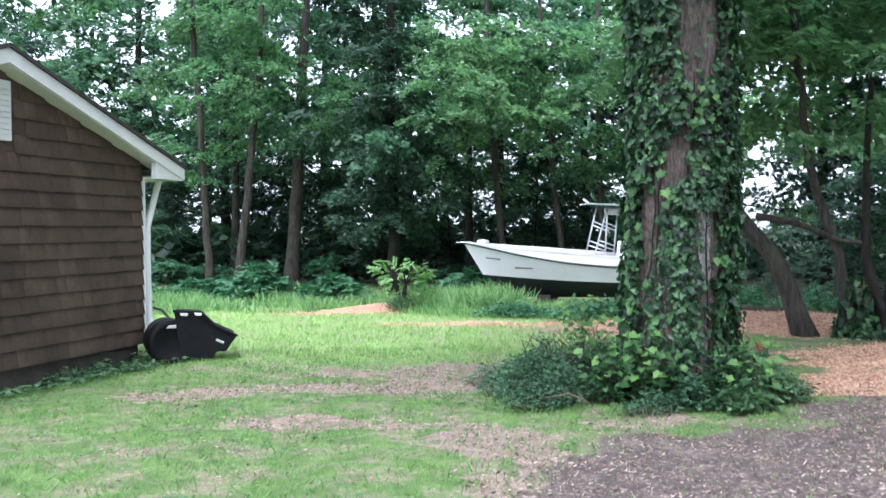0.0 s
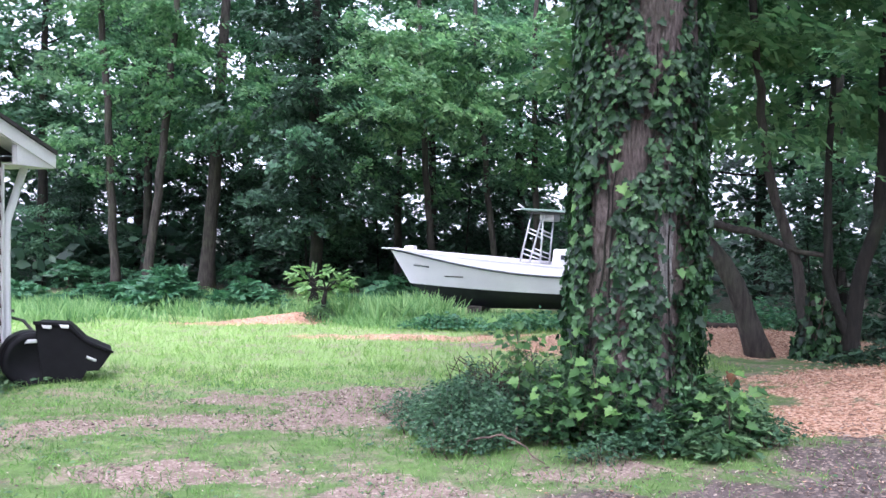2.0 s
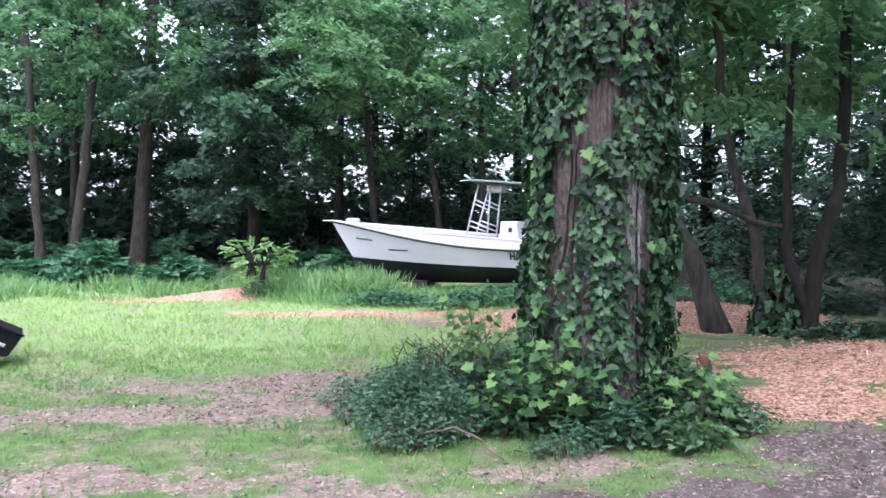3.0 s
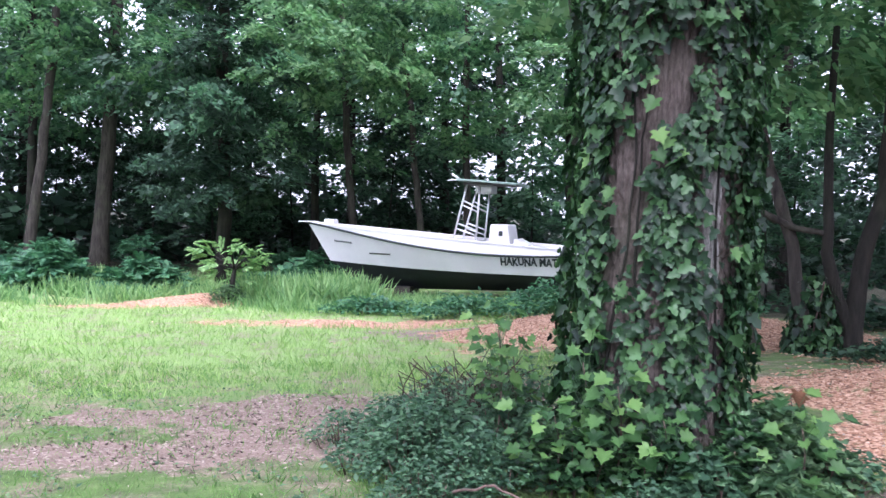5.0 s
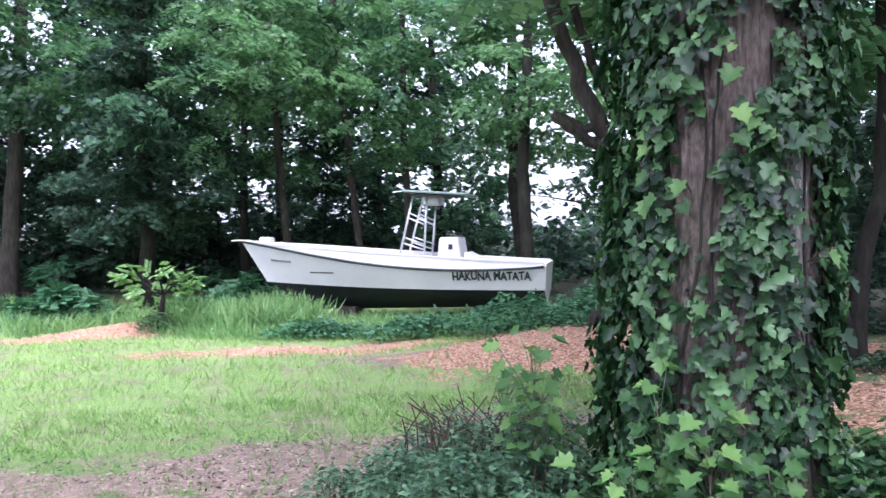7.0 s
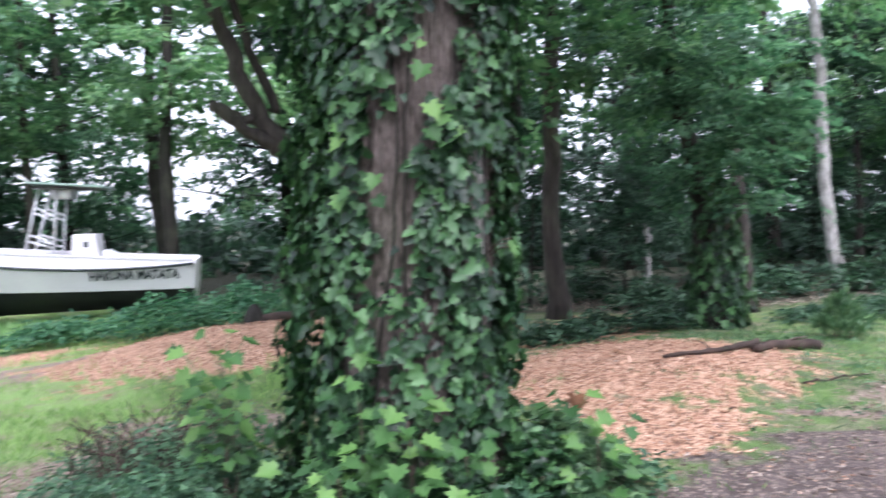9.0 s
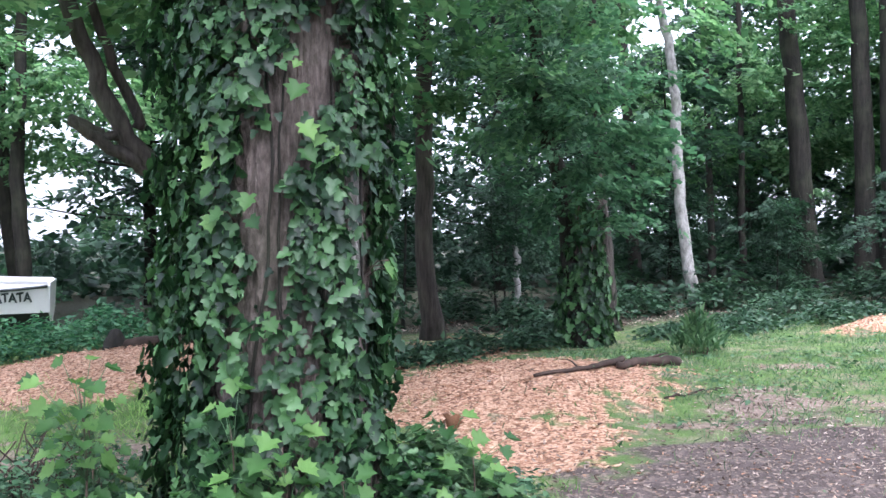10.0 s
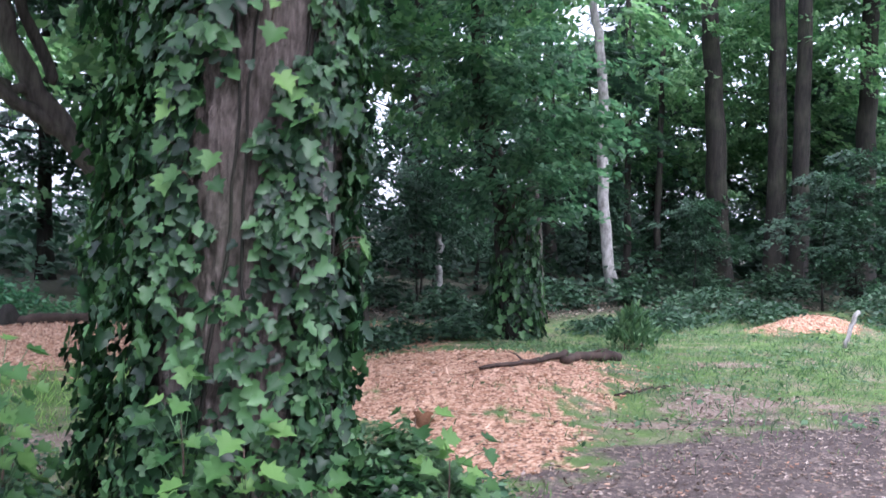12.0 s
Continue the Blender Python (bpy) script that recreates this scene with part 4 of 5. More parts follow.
for i in range(9):
    z = 2.93 + i * 0.07
    part("slat", box((-W / 2 - 0.21, -0.075, z), (-W / 2 + 0.21, -0.053, z + 0.035)), M_WHITE, vent)

# ---- boat ----
BOAT = pose(6.88, 22.09, 0, 0, 0, 153.5)
LEN = 7.0
boat = new("boat")
boat.matrix_world = BOAT
tagged(boat, "white centre-console motor boat with black bottom, dry-docked in tall grass", "boat")


def beam(s):
    return 1.15 * (1 - (max(0.0, s - 2.6) / (LEN - 2.6)) ** 2.3) * (0.94 + 0.06 * min(1, s / 2)) + 0.015


def sheer(s):
    return 0.85 + 0.5 * (s / LEN) ** 1.2


def rail(s):
    f = s / LEN
    return sheer(s) - (0.05 + 0.2 * math.sin(math.pi * min(1, f ** 0.85)) ** 1.1) * (1 - f ** 6) - 0.01


def stem(z):
    """How far aft of the bow the stem lies at height z."""
    return 0.66 * (1.35 - z) + 1.5 * max(0, 0.42 - z) ** 1.25


def boot(s):
    return 0.3 + 0.12 * (s / LEN) ** 2


def hull_point(s, lev):
    """lev 0 keel, 1 chine/boot line, 2 rub rail, 3 gunwale top; s is measured along the gunwale."""
    f = s / LEN
    if lev == 0:
        z = -0.2 + 0.1 * (1 - f)
        w = 0.02
    elif lev == 1:
        z, w = boot(s), 0.86 * beam(s) * (1 - 0.35 * f ** 3)
    elif lev == 2:
        z, w = rail(s), beam(s)
    else:
        z, w = sheer(s), beam(s) * 0.985
    x = s * (LEN - stem(z)) / LEN
    if s > 0.999 * LEN:
        w = 0.012
    return x, w, z


ss = np.concatenate([np.linspace(0, 5, 21), np.linspace(5.15, LEN, 17)])


def strake(name, l0, l1, material, n=6, sag=0.0, label=""):
    vs, fs = [], []
    for side in (1, -1):
        base = len(vs)
        for s in ss:
            a, b = np.array(hull_point(s, l0)), np.array(hull_point(s, l1))
            for k in range(n + 1):
                u = k / n
                q = a * (1 - u) + b * u
                q[1] += sag * math.sin(math.pi * u) * beam(s) * (1 if l0 else 1)
                vs.append((q[0], side * max(q[1], 0.005), q[2]))
        for i in range(len(ss) - 1):
            for k in range(n):
                c = base + i * (n + 1) + k
                q = (c, c + n + 1, c + n + 2, c + 1)
                fs.append(q if side < 0 else q[::-1])
    return part(name, quads_mesh(name, np.array(vs), np.array(fs)), material, boat, label)


strake("hull_bottom", 0, 1, M_BOTTOM, 6, 0.1, "black painted hull bottom")
strake("hull_side", 1, 2, M_GEL, 6, 0.0, "white hull side")
strake("gunwale_band", 2, 3, M_GEL, 3, 0.0, "white raised bulwark")
# transom
prof = [hull_point(0, 0), hull_point(0, 1), hull_point(0, 2), hull_point(0, 3)]
bm = bmesh.new()
ring = [bm.verts.new((-0.1 * (z - 0) * 0.6, y, z)) for _, y, z in prof] + [bm.verts.new((-0.1 * z * 0.6, -y, z)) for _, y, z in prof[::-1]]
ring2 = [bm.verts.new((0.05, q.co.y * 0.98, q.co.z)) for q in ring]
bm.faces.new(ring), bm.faces.new(ring2[::-1])
for i in range(len(ring)):
    bm.faces.new([ring[i], ring2[i], ring2[(i + 1) % len(ring)], ring[(i + 1) % len(ring)]])
bmesh.ops.recalc_face_normals(bm, faces=bm.faces)
part("transom", bm, M_GEL, boat, "white transom")
# gunwale cap, deck
for side in (1, -1):
    vs, fs = [], []
    for s in ss:
        x, w, z = hull_point(s, 3)
        wi = max(w - 0.2, 0.0)
        vs += [(x, side * (w + 0.015), z), (x, side * (w + 0.015), z + 0.03), (x, side * wi, z + 0.035), (x, side * wi, z - 0.03)]
    for i in range(len(ss) - 1):
        for k in range(4):
            c, d = 4 * i + k, 4 * i + (k + 1) % 4
            fs.append((c, c + 4, d + 4, d) if side < 0 else (d, d + 4, c + 4, c))
    part("gunwale_cap", quads_mesh("gunwale_cap", np.array(vs), np.array(fs), None, False), M_GEL, boat)
    tube("rub_rail", [(hull_point(s, 2)[0], side * (hull_point(s, 2)[1] + 0.008), hull_point(s, 2)[2]) for s in ss], 0.026, M_INK, boat, 6, "dark rub rail")
vs, fs = [], []
for s in ss:
    x, w, z = hull_point(s, 3)
    dz = 0.45 if s < 4.6 else 0.45 - 0.42 * min(1, (s - 4.6) / 0.3)
    wd = max(0.01, (0.8 if dz > 0.1 else 0.95) * w - 0.03)
    vs += [(x, wd, z - dz), (x, -wd, z - dz)]
for i in range(len(ss) - 1):
    fs.append((2 * i, 2 * i + 1, 2 * i + 3, 2 * i + 2))
part("deck", quads_mesh("deck", np.array(vs), np.array(fs), None, False), M_GEL, boat)
# bow pulpit and anchor locker
part("bow_pulpit", box((6.75, -0.1, 1.35), (7.22, 0.1, 1.38), 0.012), M_ALU, boat, "grey bow pulpit plank")
part("bow_hatch", box((6.25, -0.16, 1.26), (6.52, 0.16, 1.44), 0.05), M_GEL, boat, "rounded white bow locker")
# T-top
ttop = part("t_top", box((1.62, -0.8, 2.36), (3.02, 0.8, 2.41), 0.022), M_CANVAS, boat, "grey-green hard top on tubular frame")
for v in ttop.data.vertices:
    v.co.z += 0.06 * (v.co.x - 2.3) / 0.9 - 0.06 * v.co.y ** 2
part("t_top_frame", box((1.66, -0.72, 2.29), (2.9, 0.72, 2.325), 0.015), M_STEEL, ttop)
part("electronics_box", box((2.3, -0.3, 2.1), (2.68, 0.3, 2.3), 0.04), M_ALU, ttop, "pale overhead electronics box")
for side in (1, -1):
    y0, y1 = side * 0.42, side * 0.52
    for xb, xt in ((3.24, 2.82), (2.64, 2.52)):
        tube("t_top_leg", [(xb, y0, 0.7), (xt, y1, 2.31)], 0.024, M_ALU, ttop, 8, "aluminium tube leg")
    for z in (1.2, 1.32, 1.74, 1.84):
        f = (z - 0.7) / 1.6
        tube("t_top_brace", [(3.22 - 0.42 * f, y0 + side * 0.1 * f, z + 0.09), (2.63 - 0.1 * f, y0 + side * 0.1 * f, z - 0.07)], 0.018, M_ALU, ttop, 6)
for y in (-0.4, 0.4):
    tube("rod_holder", [(1.66, y, 2.33), (1.6, y, 2.42)], 0.02, M_ALU, ttop, 8)
tube("antenna", [(2.98, 0.7, 2.42), (3.12, 0.74, 2.52)], 0.026, M_GEL, ttop, 8, "short white antenna base")
tube("antenna", [(2.98, 0.7, 2.4), (3.22, 0.76, 2.37)], 0.013, M_GEL, ttop, 6)
# console, low behind the bulwark
part("console", box((2.5, -0.38, 0.3), (3.1, 0.38, 0.92), 0.05), M_GEL, boat, "white steering console")
bm = box((1.72, -0.5, 0.4), (2.36, 0.5, 1.4), 0.05)
for v in bm.verts:
    if v.co.z > 1.0:
        v.co.x += (0.14 if v.co.x < 2.0 else -0.08)
seat = part("leaning_post", bm, M_GEL, boat, "white helm seat")
part("emblem", box((1.98, 0.503, 1.14), (2.07, 0.51, 1.25)), M_INK, seat, "small dark emblem")
bm = box((1.45, -0.48, 0.4), (1.74, 0.48, 1.08), 0.04)
for v in bm.verts:
    if v.co.z > 0.8 and v.co.x < 1.6:
        v.co.z -= 0.12
part("seat_step", bm, M_GEL, seat)


def station(x, z):
    """The station along the gunwale that lies at x and height z."""
    return min(LEN, x * LEN / (LEN - stem(z)))


def side_y(x, z):
    """Half width of the hull side at x and height z."""
    s = station(x, z)
    lo, hi = hull_point(s, 1), hull_point(s, 2)
    u = min(1, max(0, (z - lo[2]) / (hi[2] - lo[2])))
    return lo[1] * (1 - u) + hi[1] * u


def hull_text(body, x0, x1, z0, h):
    c = bpy.data.curves.new("lettering", "FONT")
    c.body, c.size, c.extrude, c.resolution_u, c.offset = body, 1.0, 0.01, 2, 0.035
    tmp = new("lettering_curve", c)
    me = bpy.data.meshes.new_from_object(tmp)
    bpy.data.objects.remove(tmp)
    me.materials.clear()
    co = np.array([v.co for v in me.vertices])
    lo, hi = co.min(0), co.max(0)
    for v in me.vertices:
        fx, fz = (v.co.x - lo[0]) / (hi[0] - lo[0]), (v.co.y - lo[1]) / (hi[1] - lo[1])
        x, z = x0 + (x1 - x0) * fx, z0 + h * fz - 0.012 * math.sin(40 * fx)
        v.co = (x, side_y(max(x, 0), z) + 0.006 + v.co.z, z)
    return part("lettering", me, M_INK, boat, "dark hand-painted boat name")


hull_text("HAKUNA MATATA", 1.88, 0.26, 0.51, 0.185)
for k in range(9):
    x = 6.12 - 0.062 * k
    z = 0.9 - 0.004 * k
    y = side_y(x + 0.02, z)
    part("registration_mark", box((x, y - 0.02, z), (x + 0.042, y + 0.014, z + 0.065)), M_INK, boat)
bm = box((4.55, -0.01, 0.64), (5.15, 0.006, 0.67))
for v in bm.verts:
    v.co.y += side_y(v.co.x, v.co.z)
part("faded_stripe", bm, M_STEEL, boat, "faded grey scuffed stripe")
for x in (1.2, 4.2):
    part("block_stand", box((x, -0.35, -0.75), (x + 0.4, 0.35, -0.12), 0.02), M_BLOCK, boat, "dark support block")

# ---- dump cart and barrel beside the shed ----


def drop_on(ob, x, y, turn=0.0, lift=0.0):
    ob.matrix_world = pose(x, y, float(height(x, y)) + lift, 0, 0, turn)
    return ob


def prism(outline, y0, y1, inset=0.0):
    bm = bmesh.new()
    cx, cz = np.mean([p[0] for p in outline]), np.mean([p[1] for p in outline])
    a = [bm.verts.new((x, y0, z)) for x, z in outline]
    b = [bm.verts.new((x + (cx - x) * inset, y1, z + (cz - z) * inset)) for x, z in outline]
    bm.faces.new(a), bm.faces.new(b[::-1])
    for i in range(len(a)):
        j = (i + 1) % len(a)
        bm.faces.new([a[i], b[i], b[j], a[j]])
    bmesh.ops.recalc_face_normals(bm, faces=bm.faces)
    bmesh.ops.bevel(bm, geom=list(bm.edges), offset=0.012, segments=2, affect="EDGES", profile=0.6)
    return bm


def lathe(profile, sides=40):
    """Profile of (radius, along) turned about local y."""
    vs, fs = [], []
    for r, y in profile:
        for i in range(sides):
            a = 2 * math.pi * i / sides
            vs.append((r * math.cos(a), y, r * math.sin(a)))
    for k in range(len(profile) - 1):
        for i in range(sides):
            j = (i + 1) % sides
            fs.append((k * sides + i, k * sides + j, (k + 1) * sides + j, (k + 1) * sides + i))
    return quads_mesh("turned", np.array(vs), np.array(fs))


cart = new("dump_cart")
drop_on(cart, -3.78, 12.95, 16.0, -0.02)
tagged(cart, "black plastic dump cart tipped on end in the grass", "cart")
tub = part("tub", prism([(-0.3, 0.8), (0.08, 0.77), (0.28, 0.56), (0.6, 0.4), (0.44, 0.17), (0.3, 0.17), (0.22, 0.02), (-0.2, 0.02)], -0.32, 0.4, 0.06), M_BLACK, cart, "angular black plastic tub")
part("rim", prism([(-0.32, 0.82), (0.09, 0.79), (0.29, 0.58), (0.62, 0.41), (0.61, 0.385), (0.27, 0.54), (0.07, 0.75), (-0.31, 0.775)], -0.36, -0.3), M_BLACK, tub)
for x in (-0.22, -0.02):
    part("slot", prism([(x, 0.775), (x + 0.12, 0.765), (x + 0.11, 0.72), (x + 0.02, 0.73)], -0.366, -0.34), M_WHITE, tub, "pale slot cut in the rim")
part("maker_plate", prism([(0.3, 0.37), (0.42, 0.315), (0.4, 0.28), (0.29, 0.335)], -0.335, -0.3), M_ALU, tub, "small pale maker's plate")
for wy in (-0.15, 0.45):
    w = part("wheel", lathe([(0.05, -0.06), (0.13, -0.055), (0.19, -0.05), (0.21, 0.0), (0.19, 0.05), (0.13, 0.055), (0.05, 0.06)], 28), M_RUBBER, cart, "black rubber wheel")
    w.location = (-0.02, wy + 0.02, 0.2)
tube("tow_handle", [(-0.2, 0.3, 0.4), (-0.5, 0.5, 0.75), (-0.85, 0.55, 0.86), (-0.62, 0.55, 0.88)], 0.022, M_STEEL, cart, 8, "dark steel tow handle")

barrel = new("barrel")
drop_on(barrel, -4.15, 12.86, 28.0, 0.32)
tagged(barrel, "black plastic barrel lying on its side by the shed", "barrel")
part("drum", lathe([(0.0, -0.28), (0.25, -0.28), (0.27, -0.3), (0.335, -0.3), (0.345, -0.26), (0.34, -0.1), (0.35, -0.08), (0.35, -0.04), (0.34, -0.02), (0.335, 0.2), (0.33, 0.36), (0.3, 0.4), (0.0, 0.4)], 48), M_BLACK, barrel)
part("handle", prism([(-0.1, 0.22), (0.1, 0.22), (0.06, 0.27), (-0.06, 0.27)], -0.31, -0.285), M_ALU, barrel, "pale crescent handle")

# ---- dead wood ----


def dead_branch(name, pts, r0, r1, label, mat=M_STUMP, twigs=()):
    ob = new(name)
    x, y = pts[0][:2]
    o = np.array([x, y, float(height(x, y))])
    ob.matrix_world = pose(*o)
    tagged(ob, label, "branch" if name == "branch" else "log")
    world = [(a, b, float(height(a, b)) + c) for a, b, c in pts]
    q = np.linspace(0, 1, 14)
    w = np.array(world) - o
    w = np.stack([np.interp(q, np.linspace(0, 1, len(w)), w[:, j]) for j in range(3)], -1) + rng.normal(0, 0.012, (14, 3))
    tube("wood", w, r0, mat, ob, 9, radii=np.linspace(r0, r1, 14) * rng.uniform(0.93, 1.07, 14))
    for a, b, c in twigs:
        p = w[int(a * 13)]
        tube("twig", [p, p + np.array(b) * 0.5 + (0, 0, 0.02), p + np.array(b)], c, mat, ob, 5, radii=[c, c * 0.7, c * 0.3])
    return ob


dead_branch("log", [(6.9, 9.62, 0.04), (7.4, 9.65, 0.05), (8.0, 9.55, 0.05)], 0.035, 0.055, "rotten dark log lying on the wood chips", M_STUMP, [(0.6, (0.3, -0.1, 0.06), 0.02)])
dead_branch("branch", [(5.9, 9.9, 0.02), (6.6, 9.75, 0.03), (7.2, 9.75, 0.05)], 0.015, 0.035, "thin dead branch half sunk in wood chips", M_STUMP, [(0.4, (0.15, 0.25, 0.05), 0.012)])
dead_branch("branch", [(6.3, 8.8, 0.02), (6.7, 8.7, 0.03), (7.0, 8.62, 0.02)], 0.012, 0.006, "thin brown twig on the wood chips")
dead_branch("branch", [(0.95, 8.45, 0.12), (1.25, 8.3, 0.2), (1.5, 8.05, 0.03)], 0.009, 0.006, "grey dead stick among the weeds", M_TWIG)
dead_branch("branch", [(11.5, 8.0, 0.05), (11.62, 7.95, 0.3), (11.7, 7.9, 0.5)], 0.025, 0.03, "pale broken stick upright in the grass", M_BIRCH)
dead_branch("log", [(6.0, 17.6, 0.12), (6.5, 17.6, 0.16), (7.3, 17.5, 0.12)], 0.13, 0.1, "dark rotten log at the wood's edge")
stump = new("stump")
drop_on(stump, 5.9, 17.7)
tagged(stump, "small dark rotten stump beside the mulch", "stump")
tube("wood", [(0, 0, -0.1), (0.02, 0, 0.1), (0.03, 0.02, 0.24), (0.05, 0.04, 0.4)], 0.2, M_BARK_DARK, stump, 11, radii=[0.25, 0.19, 0.16, 0.07])

# ---- weeds, seedlings, vines ----


def weed_clump(name, x, y, rx, ry, h, n, size, template, material, label, category, stems=14, group="", droop=0.15):
    ob = new(name)
    z = float(height(x, y))
    ob.matrix_world = pose(x, y, z)
    tagged(ob, label, category, group)
    u = rng.normal(0, 0.45, (n, 2)) * (rx, ry)
    top = h * np.exp(-((u[:, 0] / rx) ** 2 + (u[:, 1] / ry) ** 2)) * (0.8 + 0.35 * wob(u[:, 0] * 3 + x, u[:, 1] * 3 + y, 2.0, 1.0))
    keep = top > 0.28 * h
    u, top = u[keep], top[keep]
    n = len(u)
    zz = top * rng.beta(1.8, 1.0, n) + 0.02
    gz_ = height(x + u[:, 0], y + u[:, 1]) - z
    p = np.stack([u[:, 0], u[:, 1], zz + gz_], -1)
    ax = np.stack([rng.normal(0, 1, n) + u[:, 0] / rx * 0.6, rng.normal(0, 1, n) + u[:, 1] / ry * 0.6, rng.normal(0.1 - droop, 0.25, n)], -1)
    tagged(part("foliage", leaves("foliage", p, ax, rng.normal(0, 0.45, (n, 3)) + (0, 0, 1), size * rng.uniform(0.55, 1.3, n), template), material, ob), kind="stuff")
    wood = []
    for i in rng.integers(0, n, stems):
        b = p[i] * (0.75, 0.75, 0)
        b[2] = float(height(x + b[0], y + b[1])) - z - 0.02
        wood.append(tube_arrays([b, (b + p[i]) / 2 + rng.normal(0, 0.02, 3), p[i]], [0.006, 0.005, 0.003], 5))
    v, f = joined(wood)
    tagged(part("stem", quads_mesh("stem", v, f), M_TWIG, ob), kind="stuff")
    return ob


G = "weeds round the great tree"
# weeds under the wood's edge: canopy shade put into the leaf colour
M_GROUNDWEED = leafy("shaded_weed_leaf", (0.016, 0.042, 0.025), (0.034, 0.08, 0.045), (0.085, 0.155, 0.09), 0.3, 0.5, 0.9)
M_FOOTWEED = leafy("grey_green_weed_leaf", (0.024, 0.062, 0.036), (0.058, 0.13, 0.07), (0.13, 0.235, 0.13), 0.32, 0.5, 0.9)
for x, y, rx, ry, h, n, s, tp, mt, lb in (
    (0.9, 9.05, 0.42, 0.4, 0.5, 2100, 0.05, OVAL, M_FOOTWEED, "blue-green bushy weed clump in the lawn edge"),
    (1.15, 9.35, 0.42, 0.4, 0.62, 2000, 0.05, OVAL, M_FOOTWEED, "leafy weed clump at the foot of the tree"),
    (1.2, 8.7, 0.42, 0.32, 0.4, 1800, 0.05, OVAL, M_FOOTWEED, "low leafy weeds in front of the tree"),
    (0.65, 9.4, 0.34, 0.3, 0.36, 900, 0.05, OVAL, M_FOOTWEED, "small bushy weed in the lawn edge"),
    (1.0, 10.2, 0.45, 0.4, 0.36, 1300, 0.05, OVAL, M_FOOTWEED, "low dark weeds in the lawn edge"),
    (1.65, 10.2, 0.5, 0.45, 0.6, 1500, 0.05, OVAL, M_FOOTWEED, "dark weeds behind the tree's foot"),
    (0.9, 8.5, 0.4, 0.26, 0.28, 1000, 0.045, OVAL, M_FOOTWEED, "low leafy weeds spreading into the lawn"),
    (1.75, 8.65, 0.34, 0.28, 0.42, 700, 0.065, IVYLEAF, M_IVY, "ivy spreading from the foot of the tree"),
    (2.2, 8.45, 0.32, 0.24, 0.4, 600, 0.062, IVYLEAF, M_IVY, "ivy spreading from the foot of the tree"),
    (2.75, 8.3, 0.36, 0.28, 0.45, 900, 0.07, IVYLEAF, M_IVY, "broad-leaved green weeds under the tree"),
    (3.1, 8.45, 0.34, 0.32, 0.55, 900, 0.07, IVYLEAF, M_WEED, "broad-leaved green weeds under the tree"),
    (3.35, 8.3, 0.3, 0.24, 0.3, 500, 0.06, OVAL, M_FOOTWEED, "low green weeds by the track"),
    (2.0, 8.1, 0.45, 0.2, 0.2, 700, 0.045, OVAL, M_FOOTWEED, "low green weeds by the track"),
    (3.35, 8.95, 0.36, 0.45, 0.42, 800, 0.07, OVAL, M_WEED, "leafy weeds beside the wood chips"),
    (1.7, 9.7, 0.45, 0.45, 0.5, 1200, 0.065, OVAL, M_FOOTWEED, "weed clump behind the tree's foot"),
    (2.85, 8.1, 0.35, 0.22, 0.26, 420, 0.09, GRAPELEAF, M_WEED, "large-leaved vine seedlings on the ground"),
    (2.05, 10.65, 0.5, 0.45, 0.6, 1400, 0.05, OVAL, M_FOOTWEED, "grey-green weeds behind the tree's foot"),
    (1.35, 10.7, 0.45, 0.4, 0.5, 1100, 0.05, OVAL, M_FOOTWEED, "low leafy weeds spreading into the lawn"),
    (0.95, 9.75, 0.42, 0.35, 0.5, 1300, 0.05, OVAL, M_FOOTWEED, "grey-green weeds in the lawn edge"),
    (0.6, 10.15, 0.4, 0.3, 0.26, 800, 0.045, OVAL, M_FOOTWEED, "low leafy weeds spreading into the lawn"),
    (2.45, 8.2, 0.36, 0.2, 0.3, 600, 0.06, IVYLEAF, M_FOOTWEED, "ivy and weeds at the foot of the tree"),
):
    weed_clump("weed", x, y, rx, ry, h, n, s, tp, mt, lb, "weed", 20, G)
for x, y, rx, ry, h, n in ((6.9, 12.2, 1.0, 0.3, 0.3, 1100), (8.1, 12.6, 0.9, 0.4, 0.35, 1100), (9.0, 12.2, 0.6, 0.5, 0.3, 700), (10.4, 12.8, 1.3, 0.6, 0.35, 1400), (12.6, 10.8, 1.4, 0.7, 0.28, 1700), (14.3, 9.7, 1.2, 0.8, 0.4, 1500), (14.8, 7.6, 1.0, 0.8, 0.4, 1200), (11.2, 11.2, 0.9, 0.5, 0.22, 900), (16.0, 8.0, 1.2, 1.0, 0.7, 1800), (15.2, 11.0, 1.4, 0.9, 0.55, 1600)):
    weed_clump("weed", x, y, rx, ry, h, n, 0.1, OVAL, M_GROUNDWEED, "low green ground weeds along the wood, coloured dark with canopy shade", "weed", 10, "ground weeds along the wood")
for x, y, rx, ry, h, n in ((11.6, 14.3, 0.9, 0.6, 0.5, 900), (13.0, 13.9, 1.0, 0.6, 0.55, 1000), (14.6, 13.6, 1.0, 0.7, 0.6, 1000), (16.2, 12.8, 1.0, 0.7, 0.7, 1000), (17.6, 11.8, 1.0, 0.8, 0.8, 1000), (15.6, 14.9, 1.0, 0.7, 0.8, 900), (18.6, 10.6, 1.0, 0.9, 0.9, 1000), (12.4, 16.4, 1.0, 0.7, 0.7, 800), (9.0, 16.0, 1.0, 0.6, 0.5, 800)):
    weed_clump("weed", x, y, rx, ry, h, n, 0.14, OVAL, M_GROUNDWEED, "low green ground weeds along the wood, coloured dark with canopy shade", "weed", 10, "ground weeds along the wood")
